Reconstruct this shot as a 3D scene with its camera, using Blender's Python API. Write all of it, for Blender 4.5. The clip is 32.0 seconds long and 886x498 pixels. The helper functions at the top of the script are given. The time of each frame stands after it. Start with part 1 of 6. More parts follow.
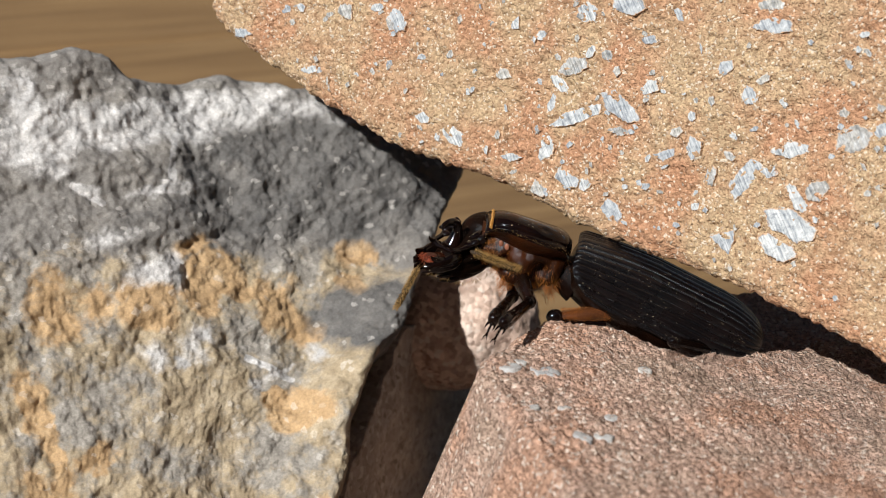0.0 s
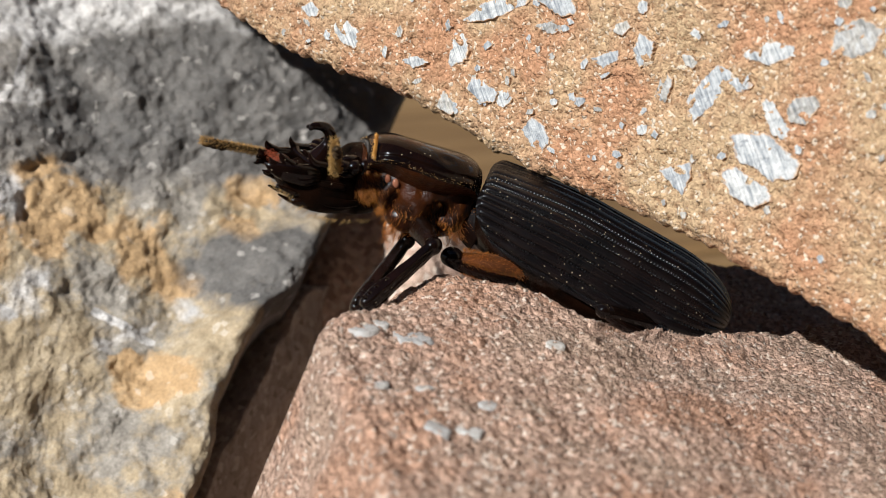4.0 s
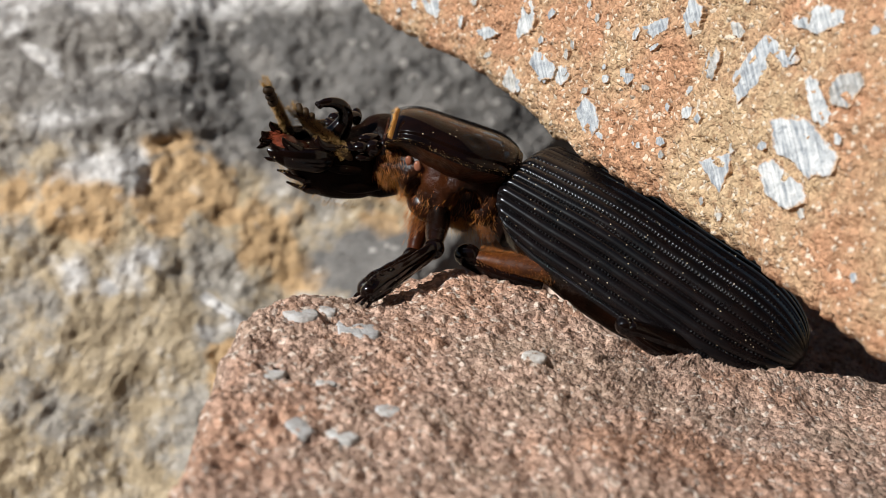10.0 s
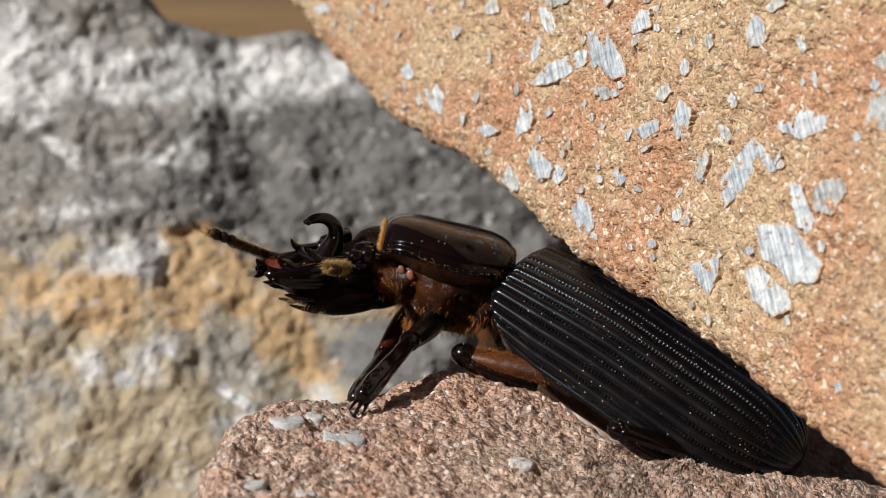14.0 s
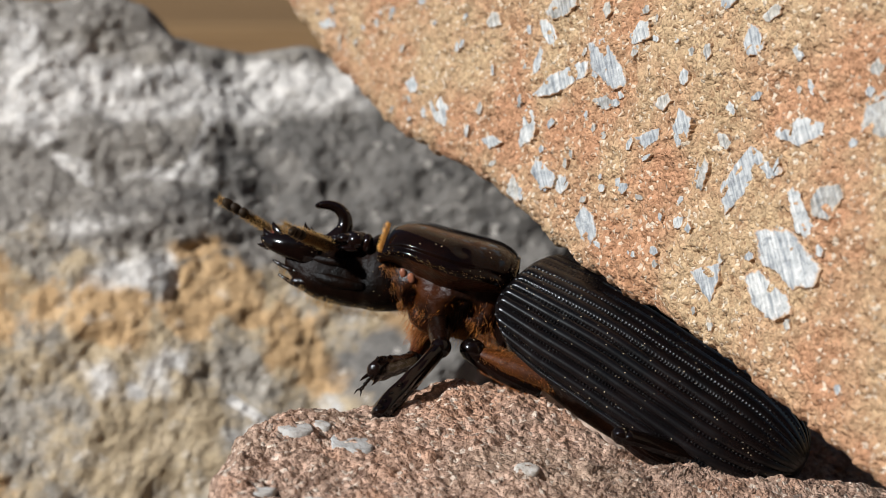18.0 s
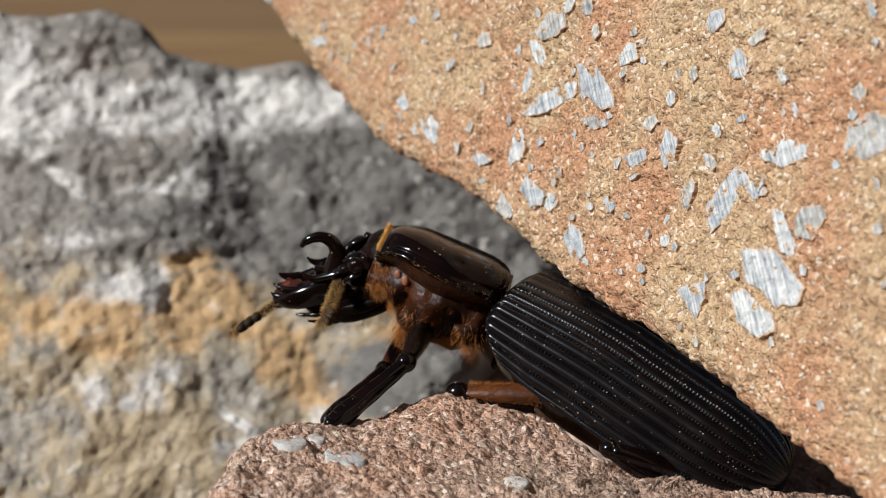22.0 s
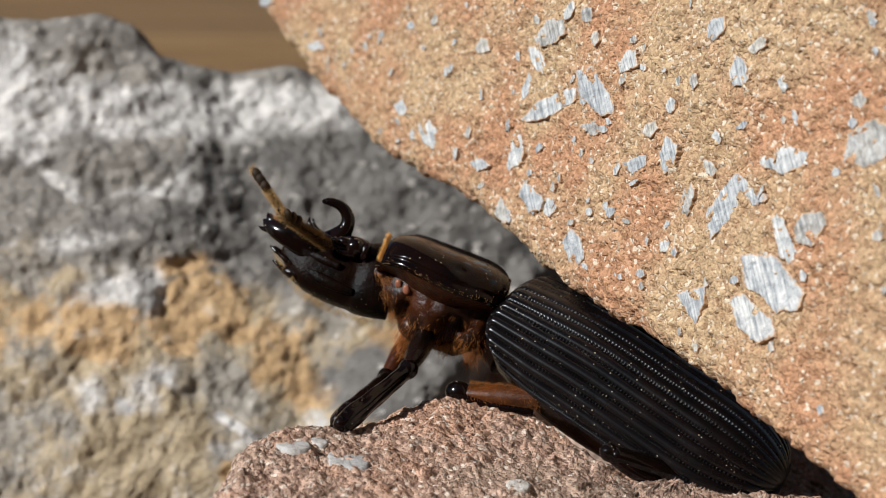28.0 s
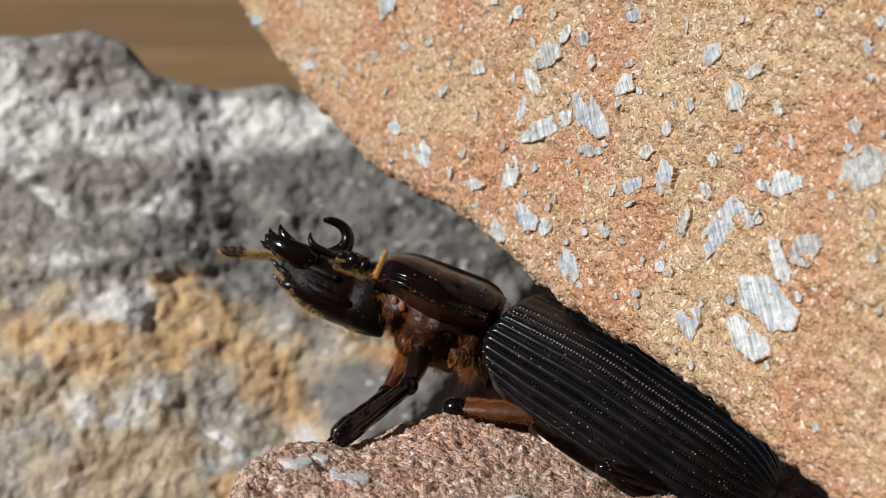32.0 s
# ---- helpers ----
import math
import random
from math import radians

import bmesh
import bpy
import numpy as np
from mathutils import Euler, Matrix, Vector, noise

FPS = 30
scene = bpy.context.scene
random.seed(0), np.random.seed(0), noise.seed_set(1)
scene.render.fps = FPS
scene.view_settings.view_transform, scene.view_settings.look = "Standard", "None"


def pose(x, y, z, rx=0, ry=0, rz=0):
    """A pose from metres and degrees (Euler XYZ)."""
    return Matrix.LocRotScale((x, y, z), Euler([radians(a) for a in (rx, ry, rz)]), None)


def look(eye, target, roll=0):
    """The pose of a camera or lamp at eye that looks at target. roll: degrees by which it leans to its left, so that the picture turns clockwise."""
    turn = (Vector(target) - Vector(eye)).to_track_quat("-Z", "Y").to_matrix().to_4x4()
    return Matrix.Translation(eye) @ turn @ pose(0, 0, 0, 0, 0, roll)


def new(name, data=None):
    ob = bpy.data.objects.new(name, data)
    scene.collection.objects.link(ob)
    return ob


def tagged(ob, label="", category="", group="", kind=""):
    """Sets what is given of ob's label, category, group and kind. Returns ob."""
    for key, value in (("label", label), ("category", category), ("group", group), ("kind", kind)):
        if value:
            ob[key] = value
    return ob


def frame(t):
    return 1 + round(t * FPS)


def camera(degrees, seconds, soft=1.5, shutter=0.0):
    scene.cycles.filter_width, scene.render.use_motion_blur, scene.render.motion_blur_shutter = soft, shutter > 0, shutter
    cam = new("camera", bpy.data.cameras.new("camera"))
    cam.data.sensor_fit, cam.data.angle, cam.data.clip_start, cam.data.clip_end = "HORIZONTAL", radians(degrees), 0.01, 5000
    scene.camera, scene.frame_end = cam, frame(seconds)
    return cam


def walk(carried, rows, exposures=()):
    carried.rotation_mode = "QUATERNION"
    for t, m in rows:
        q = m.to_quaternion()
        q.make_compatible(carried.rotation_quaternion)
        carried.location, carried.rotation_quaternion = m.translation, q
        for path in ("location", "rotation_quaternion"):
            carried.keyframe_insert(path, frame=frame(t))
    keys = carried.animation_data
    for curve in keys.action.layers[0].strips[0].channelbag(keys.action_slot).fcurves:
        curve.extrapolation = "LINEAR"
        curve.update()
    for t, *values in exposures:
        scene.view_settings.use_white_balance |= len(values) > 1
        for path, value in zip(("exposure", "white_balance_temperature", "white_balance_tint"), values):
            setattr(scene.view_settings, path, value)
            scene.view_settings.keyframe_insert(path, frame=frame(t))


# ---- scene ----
cam = camera(29.83, 32.0, soft=0.6)
walk(cam, [
    (0, pose(-0.07155, -0.11457, 0.06691, 66.843, -1.907, -23.291)),
    (0.5, pose(-0.07001, -0.11350, 0.06470, 66.237, -1.983, -22.982)),
    (1, pose(-0.06793, -0.11145, 0.06299, 65.778, -2.351, -22.700)),
    (1.5, pose(-0.06761, -0.11127, 0.06338, 65.783, -2.624, -22.562)),
    (2, pose(-0.06772, -0.11167, 0.06383, 65.829, -2.888, -22.699)),
    (2.5, pose(-0.06707, -0.11174, 0.06408, 65.735, -3.191, -22.845)),
    (4.5, pose(-0.03800, -0.08492, 0.04467, 67.148, -3.732, -18.613)),
    (5, pose(-0.03729, -0.08570, 0.04562, 67.921, -3.889, -17.505)),
    (5.5, pose(-0.03481, -0.08773, 0.04653, 68.330, -3.776, -15.345)),
    (6, pose(-0.03215, -0.08790, 0.04621, 68.238, -3.819, -12.772)),
    (6.5, pose(-0.02892, -0.08819, 0.04616, 68.533, -4.074, -10.956)),
    (7, pose(-0.02677, -0.08858, 0.04568, 68.659, -3.769, -9.246)),
    (7.5, pose(-0.02431, -0.08902, 0.04502, 68.347, -3.362, -7.857)),
    (8, pose(-0.02222, -0.08897, 0.04480, 68.176, -2.927, -6.570)),
    (8.5, pose(-0.01980, -0.08919, 0.04501, 68.214, -2.597, -5.722)),
    (9, pose(-0.01678, -0.08778, 0.04227, 68.043, -2.066, -4.781)),
    (9.5, pose(-0.01276, -0.08557, 0.04136, 67.882, -1.677, -3.516)),
    (10, pose(-0.00961, -0.08304, 0.03907, 67.752, -1.272, -2.208)),
    (10.5, pose(-0.00788, -0.08088, 0.03840, 67.844, -0.658, -0.969)),
    (11, pose(-0.00690, -0.08038, 0.03926, 68.413, -0.246, -0.113)),
    (11.5, pose(-0.00606, -0.08053, 0.04047, 69.078, -0.049, 0.291)),
    (12, pose(-0.00574, -0.08060, 0.04007, 69.477, -0.127, 0.463)),
    (12.5, pose(-0.00598, -0.08096, 0.04040, 69.413, -0.283, 0.301)),
    (13, pose(-0.00553, -0.08128, 0.04035, 69.310, -0.412, 0.036)),
    (13.5, pose(-0.00511, -0.08160, 0.04119, 69.596, -0.204, 0.008)),
    (15.5, pose(-0.00480, -0.08288, 0.04145, 69.989, -0.111, -0.057)),
    (16, pose(-0.00460, -0.08283, 0.04141, 70.000, 0.000, 0.000)),
    (16.5, pose(-0.00465, -0.08293, 0.04144, 70.031, 0.176, 0.001)),
    (17, pose(-0.00476, -0.08312, 0.04144, 70.209, 0.341, 0.037)),
    (17.5, pose(-0.00467, -0.08318, 0.04142, 70.282, 0.478, 0.138)),
    (18, pose(-0.00466, -0.08343, 0.04152, 70.333, 0.530, 0.089)),
    (18.5, pose(-0.00474, -0.08349, 0.04158, 70.304, 0.528, 0.111)),
    (19, pose(-0.00459, -0.08367, 0.04154, 70.202, 0.382, 0.015)),
    (19.5, pose(-0.00469, -0.08382, 0.04159, 70.156, 0.225, -0.107)),
    (20, pose(-0.00489, -0.08407, 0.04186, 70.198, 0.193, -0.247)),
    (20.5, pose(-0.00501, -0.08404, 0.04198, 70.320, 0.338, -0.296)),
    (21, pose(-0.00506, -0.08431, 0.04231, 70.505, 0.522, -0.201)),
    (21.5, pose(-0.00498, -0.08461, 0.04230, 70.558, 0.427, -0.245)),
    (22, pose(-0.00505, -0.08507, 0.04273, 70.587, 0.263, -0.368)),
    (22.5, pose(-0.00524, -0.08509, 0.04270, 70.553, -0.010, -0.471)),
    (23, pose(-0.00606, -0.08517, 0.04276, 70.522, -0.142, -0.779)),
    (23.5, pose(-0.00534, -0.08522, 0.04279, 70.586, -0.069, -0.799)),
    (24, pose(-0.00532, -0.08530, 0.04295, 70.666, -0.001, -0.813)),
    (24.5, pose(-0.00577, -0.08518, 0.04288, 70.651, -0.033, -0.808)),
    (25, pose(-0.00573, -0.08522, 0.04276, 70.631, -0.003, -0.789)),
    (25.5, pose(-0.00597, -0.08534, 0.04280, 70.607, 0.025, -0.808)),
    (27.5, pose(-0.00607, -0.08566, 0.04300, 70.418, -0.101, -0.997)),
    (28, pose(-0.00639, -0.08576, 0.04318, 70.644, -0.096, -1.000)),
    (28.5, pose(-0.00667, -0.08553, 0.04310, 70.826, -0.063, -0.968)),
    (29, pose(-0.00692, -0.08557, 0.04339, 70.910, -0.029, -0.979)),
    (29.5, pose(-0.00769, -0.08574, 0.04336, 71.035, -0.219, -1.106)),
    (30, pose(-0.00769, -0.08585, 0.04325, 71.002, -0.385, -1.291)),
    (30.5, pose(-0.00788, -0.08591, 0.04340, 71.034, -0.377, -1.420)),
    (31, pose(-0.00793, -0.08594, 0.04338, 71.141, -0.353, -1.451)),
    (31.5, pose(-0.00775, -0.08612, 0.04336, 71.236, -0.377, -1.422)),
    (32, pose(-0.00865, -0.08724, 0.04392, 71.183, -0.834, -2.095)),
], exposures=[(0, 0.30), (2, 0.31), (5, 0.36), (12, 0.33), (16, 0.25), (32, 0.22)])

cam.data.dof.use_dof = True
cam.data.dof.focus_distance = 0.10
cam.data.dof.aperture_fstop = 62.0

# ---- world and sun ----
SUN_TO = Vector((-0.692, -0.368, 0.622)).normalized()
world = bpy.data.worlds.new("sky")
scene.world = world
world.use_nodes = True
wn = world.node_tree
sky = wn.nodes.new("ShaderNodeTexSky")
sky.sky_type = "NISHITA"
sky.sun_disc = False
sky.sun_elevation = math.asin(SUN_TO.z)
sky.sun_rotation = math.atan2(SUN_TO.x, SUN_TO.y)
wn.links.new(sky.outputs[0], wn.nodes["Background"].inputs[0])
wn.nodes["Background"].inputs[1].default_value = 0.032
sun = new("sun", bpy.data.lights.new("sun", "SUN"))
sun.data.energy = 5.3
sun.data.angle = radians(0.6)
sun.data.color = (1.0, 0.95, 0.88)
sun.matrix_world = look(SUN_TO * 0.5, (0, 0, 0))

MM = 0.001


# ---- materials ----
def material(name):
    m = bpy.data.materials.new(name)
    m.use_nodes = True
    return m, m.node_tree, m.node_tree.nodes["Principled BSDF"]


def node(tree, kind, **inputs):
    n = tree.nodes.new(kind)
    for key, value in inputs.items():
        sock = n.inputs[int(key[1:])] if key[0] == "i" and key[1:].isdigit() else n.inputs[key.replace("_", " ")]
        if isinstance(value, bpy.types.NodeSocket):
            tree.links.new(value, sock)
        else:
            sock.default_value = value
    return n


def ramp(tree, fac, stops):
    n = tree.nodes.new("ShaderNodeValToRGB")
    while len(n.color_ramp.elements) < len(stops):
        n.color_ramp.elements.new(0.5)
    for el, (at, col) in zip(n.color_ramp.elements, stops):
        el.position = at
        el.color = (*col, 1.0) if len(col) == 3 else col
    tree.links.new(fac, n.inputs[0])
    return n.outputs[0]


def mix(tree, fac, a, b, how="MIX"):
    n = tree.nodes.new("ShaderNodeMix")
    n.data_type = "RGBA"
    n.blend_type = how
    for sock, value in ((n.inputs[0], fac), (n.inputs[6], a), (n.inputs[7], b)):
        if isinstance(value, bpy.types.NodeSocket):
            tree.links.new(value, sock)
        elif isinstance(value, tuple) and len(value) == 3:
            sock.default_value = (*value, 1.0)
        else:
            sock.default_value = value
    return n.outputs[2]


def coords(tree):
    return tree.nodes.new("ShaderNodeTexCoord").outputs["Object"]


def noise_tex(tree, scale, detail=4.0, rough=0.6, warp=0.0):
    n = node(tree, "ShaderNodeTexNoise", Vector=coords(tree), Scale=scale, Detail=detail, Roughness=rough, Distortion=warp)
    return n.outputs[0]


def voronoi_tex(tree, scale, out="Color", feature="F1"):
    n = node(tree, "ShaderNodeTexVoronoi", Vector=coords(tree), Scale=scale)
    n.feature = feature
    return n.outputs[out]


def bump(tree, bsdf, height, strength, distance, chain=None, invert=False):
    n = node(tree, "ShaderNodeBump", Height=height, Strength=strength, Distance=distance)
    n.invert = invert
    if chain is not None:
        tree.links.new(chain.outputs[0], n.inputs["Normal"])
    tree.links.new(n.outputs[0], bsdf.inputs["Normal"])
    return n


def attribute(tree, name):
    n = tree.nodes.new("ShaderNodeAttribute")
    n.attribute_name = name
    return n


def mul(tree, a, b):
    n = tree.nodes.new("ShaderNodeMath")
    n.operation = "MULTIPLY"
    for sock, value in zip(n.inputs, (a, b)):
        if isinstance(value, bpy.types.NodeSocket):
            tree.links.new(value, sock)
        else:
            sock.default_value = value
    return n.outputs[0]


def grainy_stone(name, tones, fleck, pit, grain=3600.0, blotch=60.0, relief=1.0, clod=900.0, vary=1.0):
    """Sandy sediment: rounded grains of several tones, crumbly pits with painted-in shade, soft blotches and pale
    flecks.
    """
    m, tree, bsdf = material(name)
    wide = ramp(tree, noise_tex(tree, blotch, 5, 0.62), [(0.39, tones[0]), (0.5, tones[1]), (0.60, tones[2])])
    warp = node(tree, "ShaderNodeTexNoise", Vector=coords(tree), Scale=grain * 0.5, Detail=2.0)
    shift = node(tree, "ShaderNodeVectorMath", i0=warp.outputs["Color"], i1=(0.0004, 0.0004, 0.0004))
    shift.operation = "MULTIPLY"
    place = node(tree, "ShaderNodeVectorMath", i0=coords(tree), i1=shift.outputs[0])
    cell = node(tree, "ShaderNodeTexVoronoi", Vector=place.outputs[0], Scale=grain)
    tone = node(tree, "ShaderNodeSeparateColor", Color=cell.outputs["Color"])
    lump = noise_tex(tree, clod, 5, 0.62)
    d = 0.42 * vary
    shade = ramp(tree, tone.outputs[0], [(0.0, (1 - d, 1 - d * 1.08, 1 - d * 1.15)), (0.5, (1.0, 0.98, 0.96)), (1.0, (1 + d * 0.9, 1 + d * 0.92, 1 + d * 0.94))])
    col = mix(tree, 0.9, wide, shade, "MULTIPLY")
    col = mix(tree, mul(tree, ramp(tree, tone.outputs[1], [(0.90, (0, 0, 0)), (0.93, (1, 1, 1))]), 0.75), col, fleck)
    col = mix(tree, mul(tree, ramp(tree, tone.outputs[2], [(0.90, (0, 0, 0)), (0.94, (1, 1, 1))]), 0.55), col, pit)
    # Darkens the lumps' hollows with the pit colour, shade painted into the crevices.
    hollow_shade = ramp(tree, lump, [(0.33, (1, 1, 1)), (0.43, (0, 0, 0))])
    col = mix(tree, mul(tree, hollow_shade, 0.6), col, pit)
    tree.links.new(col, bsdf.inputs["Base Color"])
    bsdf.inputs["Roughness"].default_value = 0.9
    bsdf.inputs["Specular IOR Level"].default_value = 0.25
    first = bump(tree, bsdf, lump, 0.8 * relief, 0.0013)
    second = bump(tree, bsdf, cell.outputs["Distance"], 0.75 * relief, 0.00022, first, True)
    bump(tree, bsdf, noise_tex(tree, grain * 2.2, 2, 0.6), 0.4 * relief, 0.0001, second)
    return m


TAN = grainy_stone("tan_sandstone", [(0.46, 0.345, 0.222), (0.445, 0.30, 0.19), (0.44, 0.252, 0.155)], (0.70, 0.64, 0.55), (0.22, 0.115, 0.06), 4600.0, 130.0, 0.85, 1150.0, 0.72)
PINK = grainy_stone("pink_sandstone", [(0.385, 0.29, 0.235), (0.42, 0.30, 0.245), (0.42, 0.265, 0.195)], (0.68, 0.61, 0.55), (0.12, 0.07, 0.055), 3500.0, 120.0, 0.9, 1300.0, 1.1)
BROWNSTONE = grainy_stone("brown_stone", [(0.30, 0.26, 0.225), (0.36, 0.31, 0.265), (0.40, 0.34, 0.28)], (0.5, 0.44, 0.38), (0.15, 0.12, 0.10), 1500.0, 90.0, 0.5, 500.0, 0.5)
EARTH = grainy_stone("brown_earth", [(0.09, 0.06, 0.04), (0.12, 0.085, 0.055), (0.15, 0.11, 0.07)], (0.22, 0.17, 0.12), (0.05, 0.035, 0.025), 300.0, 4.0, 0.6, 60.0)


def clast_material(name, dark, pale, sawn=True):
    """Limestone fragment: mottled white and grey, with the saw marks that run one way across the whole face."""
    m, tree, bsdf = material(name)
    rnd = tree.nodes.new("ShaderNodeObjectInfo").outputs["Random"]
    mottle = noise_tex(tree, 1500, 5, 0.7, 0.4)
    body = ramp(tree, mottle, [(0.34, dark), (0.47, pale), (0.70, (0.53, 0.56, 0.59))])
    if sawn:
        marks = node(tree, "ShaderNodeTexNoise", Vector=attribute(tree, "saw").outputs["Vector"], Scale=1.0, Detail=3.0, Roughness=0.75)
        lines = ramp(tree, marks.outputs[0], [(0.38, (0.5, 0.54, 0.59)), (0.5, (1, 1, 1)), (0.62, (1.3, 1.29, 1.27))])
        body = mix(tree, 0.9, body, lines, "MULTIPLY")
    col = mix(tree, 1.0, body, ramp(tree, rnd, [(0.0, (0.80, 0.82, 0.85)), (0.5, (0.98, 0.99, 1.0)), (1.0, (1.08, 1.07, 1.05))]), "MULTIPLY")
    specks = ramp(tree, noise_tex(tree, 4200, 3, 0.7), [(0.30, (1, 1, 1)), (0.38, (0, 0, 0))])
    col = mix(tree, mul(tree, specks, 0.7), col, (0.10, 0.085, 0.07))
    worn = tree.nodes.new("ShaderNodeMath")
    worn.operation = "MULTIPLY_ADD"
    tree.links.new(noise_tex(tree, 1700, 5, 0.75), worn.inputs[0])
    worn.inputs[1].default_value = 1.05
    tree.links.new(attribute(tree, "rim").outputs["Fac"], worn.inputs[2])
    sand = ramp(tree, noise_tex(tree, 3600, 3, 0.7), [(0.35, (0.22, 0.125, 0.07)), (0.5, (0.44, 0.29, 0.18)), (0.7, (0.6, 0.48, 0.35))])
    col = mix(tree, ramp(tree, worn.outputs[0], [(0.86, (0, 0, 0)), (1.0, (1, 1, 1))]), col, sand)
    tree.links.new(col, bsdf.inputs["Base Color"])
    bsdf.inputs["Roughness"].default_value = 0.7
    bump(tree, bsdf, noise_tex(tree, 3000, 4, 0.7), 0.5, 0.0003)
    return m


def stretched(tree, scale):
    n = tree.nodes.new("ShaderNodeMapping")
    tree.links.new(coords(tree), n.inputs[0])
    n.inputs["Scale"].default_value = scale
    return n.outputs[0]


CLAST = clast_material("pale_limestone_clast", (0.20, 0.225, 0.255), (0.36, 0.395, 0.43))
CLAST_DULL = clast_material("dull_limestone_clast", (0.25, 0.245, 0.24), (0.42, 0.41, 0.40), False)
CLAST_GREY = clast_material("grey_limestone_clast", (0.17, 0.175, 0.17), (0.33, 0.33, 0.32))
CLAST_FLAT = clast_material("flat_grey_clast", (0.22, 0.225, 0.225), (0.42, 0.425, 0.43), False)


def limestone():
    """Grey limestone; painted masks give the ochre crust, the white calcite and the darker grey patches."""
    m, tree, bsdf = material("grey_limestone")
    mask = node(tree, "ShaderNodeSeparateColor", Color=attribute(tree, "crust").outputs["Color"])
    grey = ramp(tree, noise_tex(tree, 210, 7, 0.68), [(0.28, (0.135, 0.131, 0.128)), (0.5, (0.20, 0.194, 0.187)), (0.72, (0.30, 0.288, 0.27))])
    tan = ramp(tree, noise_tex(tree, 420, 6, 0.7), [(0.3, (0.24, 0.19, 0.125)), (0.5, (0.35, 0.29, 0.20)), (0.72, (0.48, 0.41, 0.31))])
    ochre = ramp(tree, noise_tex(tree, 300, 6, 0.66), [(0.3, (0.30, 0.20, 0.105)), (0.55, (0.46, 0.32, 0.18)), (0.75, (0.58, 0.44, 0.28))])
    white = ramp(tree, noise_tex(tree, 520, 6, 0.72), [(0.30, (0.30, 0.305, 0.315)), (0.52, (0.50, 0.505, 0.515)), (0.7, (0.76, 0.765, 0.77))])
    edge = noise_tex(tree, 260, 6, 0.75)
    pale = ramp(tree, noise_tex(tree, 700, 6, 0.75), [(0.3, (0.17, 0.16, 0.145)), (0.5, (0.26, 0.247, 0.225)), (0.7, (0.38, 0.362, 0.335))])
    tan = mix(tree, ramp(tree, noise_tex(tree, 110, 6, 0.7), [(0.46, (0, 0, 0)), (0.56, (1, 1, 1))]), tan, pale)
    alpha = attribute(tree, "crust").outputs["Alpha"]

    def soft(value, width=0.17):
        add = tree.nodes.new("ShaderNodeMath")
        add.operation = "MULTIPLY_ADD"
        tree.links.new(edge, add.inputs[0])
        add.inputs[1].default_value = 0.9
        tree.links.new(value, add.inputs[2])
        return ramp(tree, add.outputs[0], [(0.95 - width, (0, 0, 0)), (0.95 + width * 0.05, (1, 1, 1))])

    col = mix(tree, soft(alpha), grey, tan)
    col = mix(tree, soft(mask.outputs[0]), col, ochre)
    col = mix(tree, soft(mask.outputs[1], 0.36), col, white)
    # Darker grey, laid over the base where the third mask is high.
    built = ramp(tree, noise_tex(tree, 330, 5, 0.6), [(0.3, (0.078, 0.078, 0.08)), (0.7, (0.158, 0.156, 0.154))])
    col = mix(tree, soft(mask.outputs[2], 0.4), col, built)
    sp = node(tree, "ShaderNodeSeparateColor", Color=voronoi_tex(tree, 1500))
    col = mix(tree, mul(tree, ramp(tree, sp.outputs[0], [(0.95, (0, 0, 0)), (0.98, (1, 1, 1))]), 0.25), col, (0.74, 0.73, 0.71))
    col = mix(tree, mul(tree, ramp(tree, noise_tex(tree, 1300, 4, 0.7), [(0.3, (1, 1, 1)), (0.46, (0, 0, 0))]), 0.25), col, (0.15, 0.135, 0.12))
    grit = ramp(tree, noise_tex(tree, 3200, 4, 0.75), [(0.33, (0.62, 0.61, 0.60)), (0.5, (1, 1, 1)), (0.68, (1.35, 1.35, 1.35))])
    col = mix(tree, 0.55, col, grit, "MULTIPLY")
    tree.links.new(col, bsdf.inputs["Base Color"])
    bsdf.inputs["Roughness"].default_value = 0.8
    bsdf.inputs["Specular IOR Level"].default_value = 0.35
    first = bump(tree, bsdf, noise_tex(tree, 230, 8, 0.6), 0.26, 0.0018)
    facet = node(tree, "ShaderNodeTexVoronoi", Vector=stretched(tree, (0.7, 1.0, 1.5)), Scale=620.0)
    second = bump(tree, bsdf, facet.outputs["Distance"], 0.22, 0.0007, first)
    bump(tree, bsdf, noise_tex(tree, 1900, 6, 0.7), 0.4, 0.0005, second)
    return m


LIMESTONE = limestone()


def plank_material():
    m, tree, bsdf = material("weathered_brown_wood")
    grain = node(tree, "ShaderNodeTexNoise", Vector=stretched(tree, (0.05, 1.0, 1.0)), Scale=160.0, Detail=6.0, Roughness=0.65)
    col = ramp(tree, grain.outputs[0], [(0.3, (0.10, 0.055, 0.02)), (0.5, (0.18, 0.108, 0.045)), (0.72, (0.27, 0.175, 0.08))])
    rnd = tree.nodes.new("ShaderNodeObjectInfo").outputs["Random"]
    col = mix(tree, 1.0, col, ramp(tree, rnd, [(0, (0.8, 0.8, 0.8)), (1, (1.12, 1.1, 1.05))]), "MULTIPLY")
    tree.links.new(col, bsdf.inputs["Base Color"])
    bsdf.inputs["Roughness"].default_value = 0.75
    bump(tree, bsdf, grain.outputs[0], 0.4, 0.002)
    return m


WOOD = plank_material()


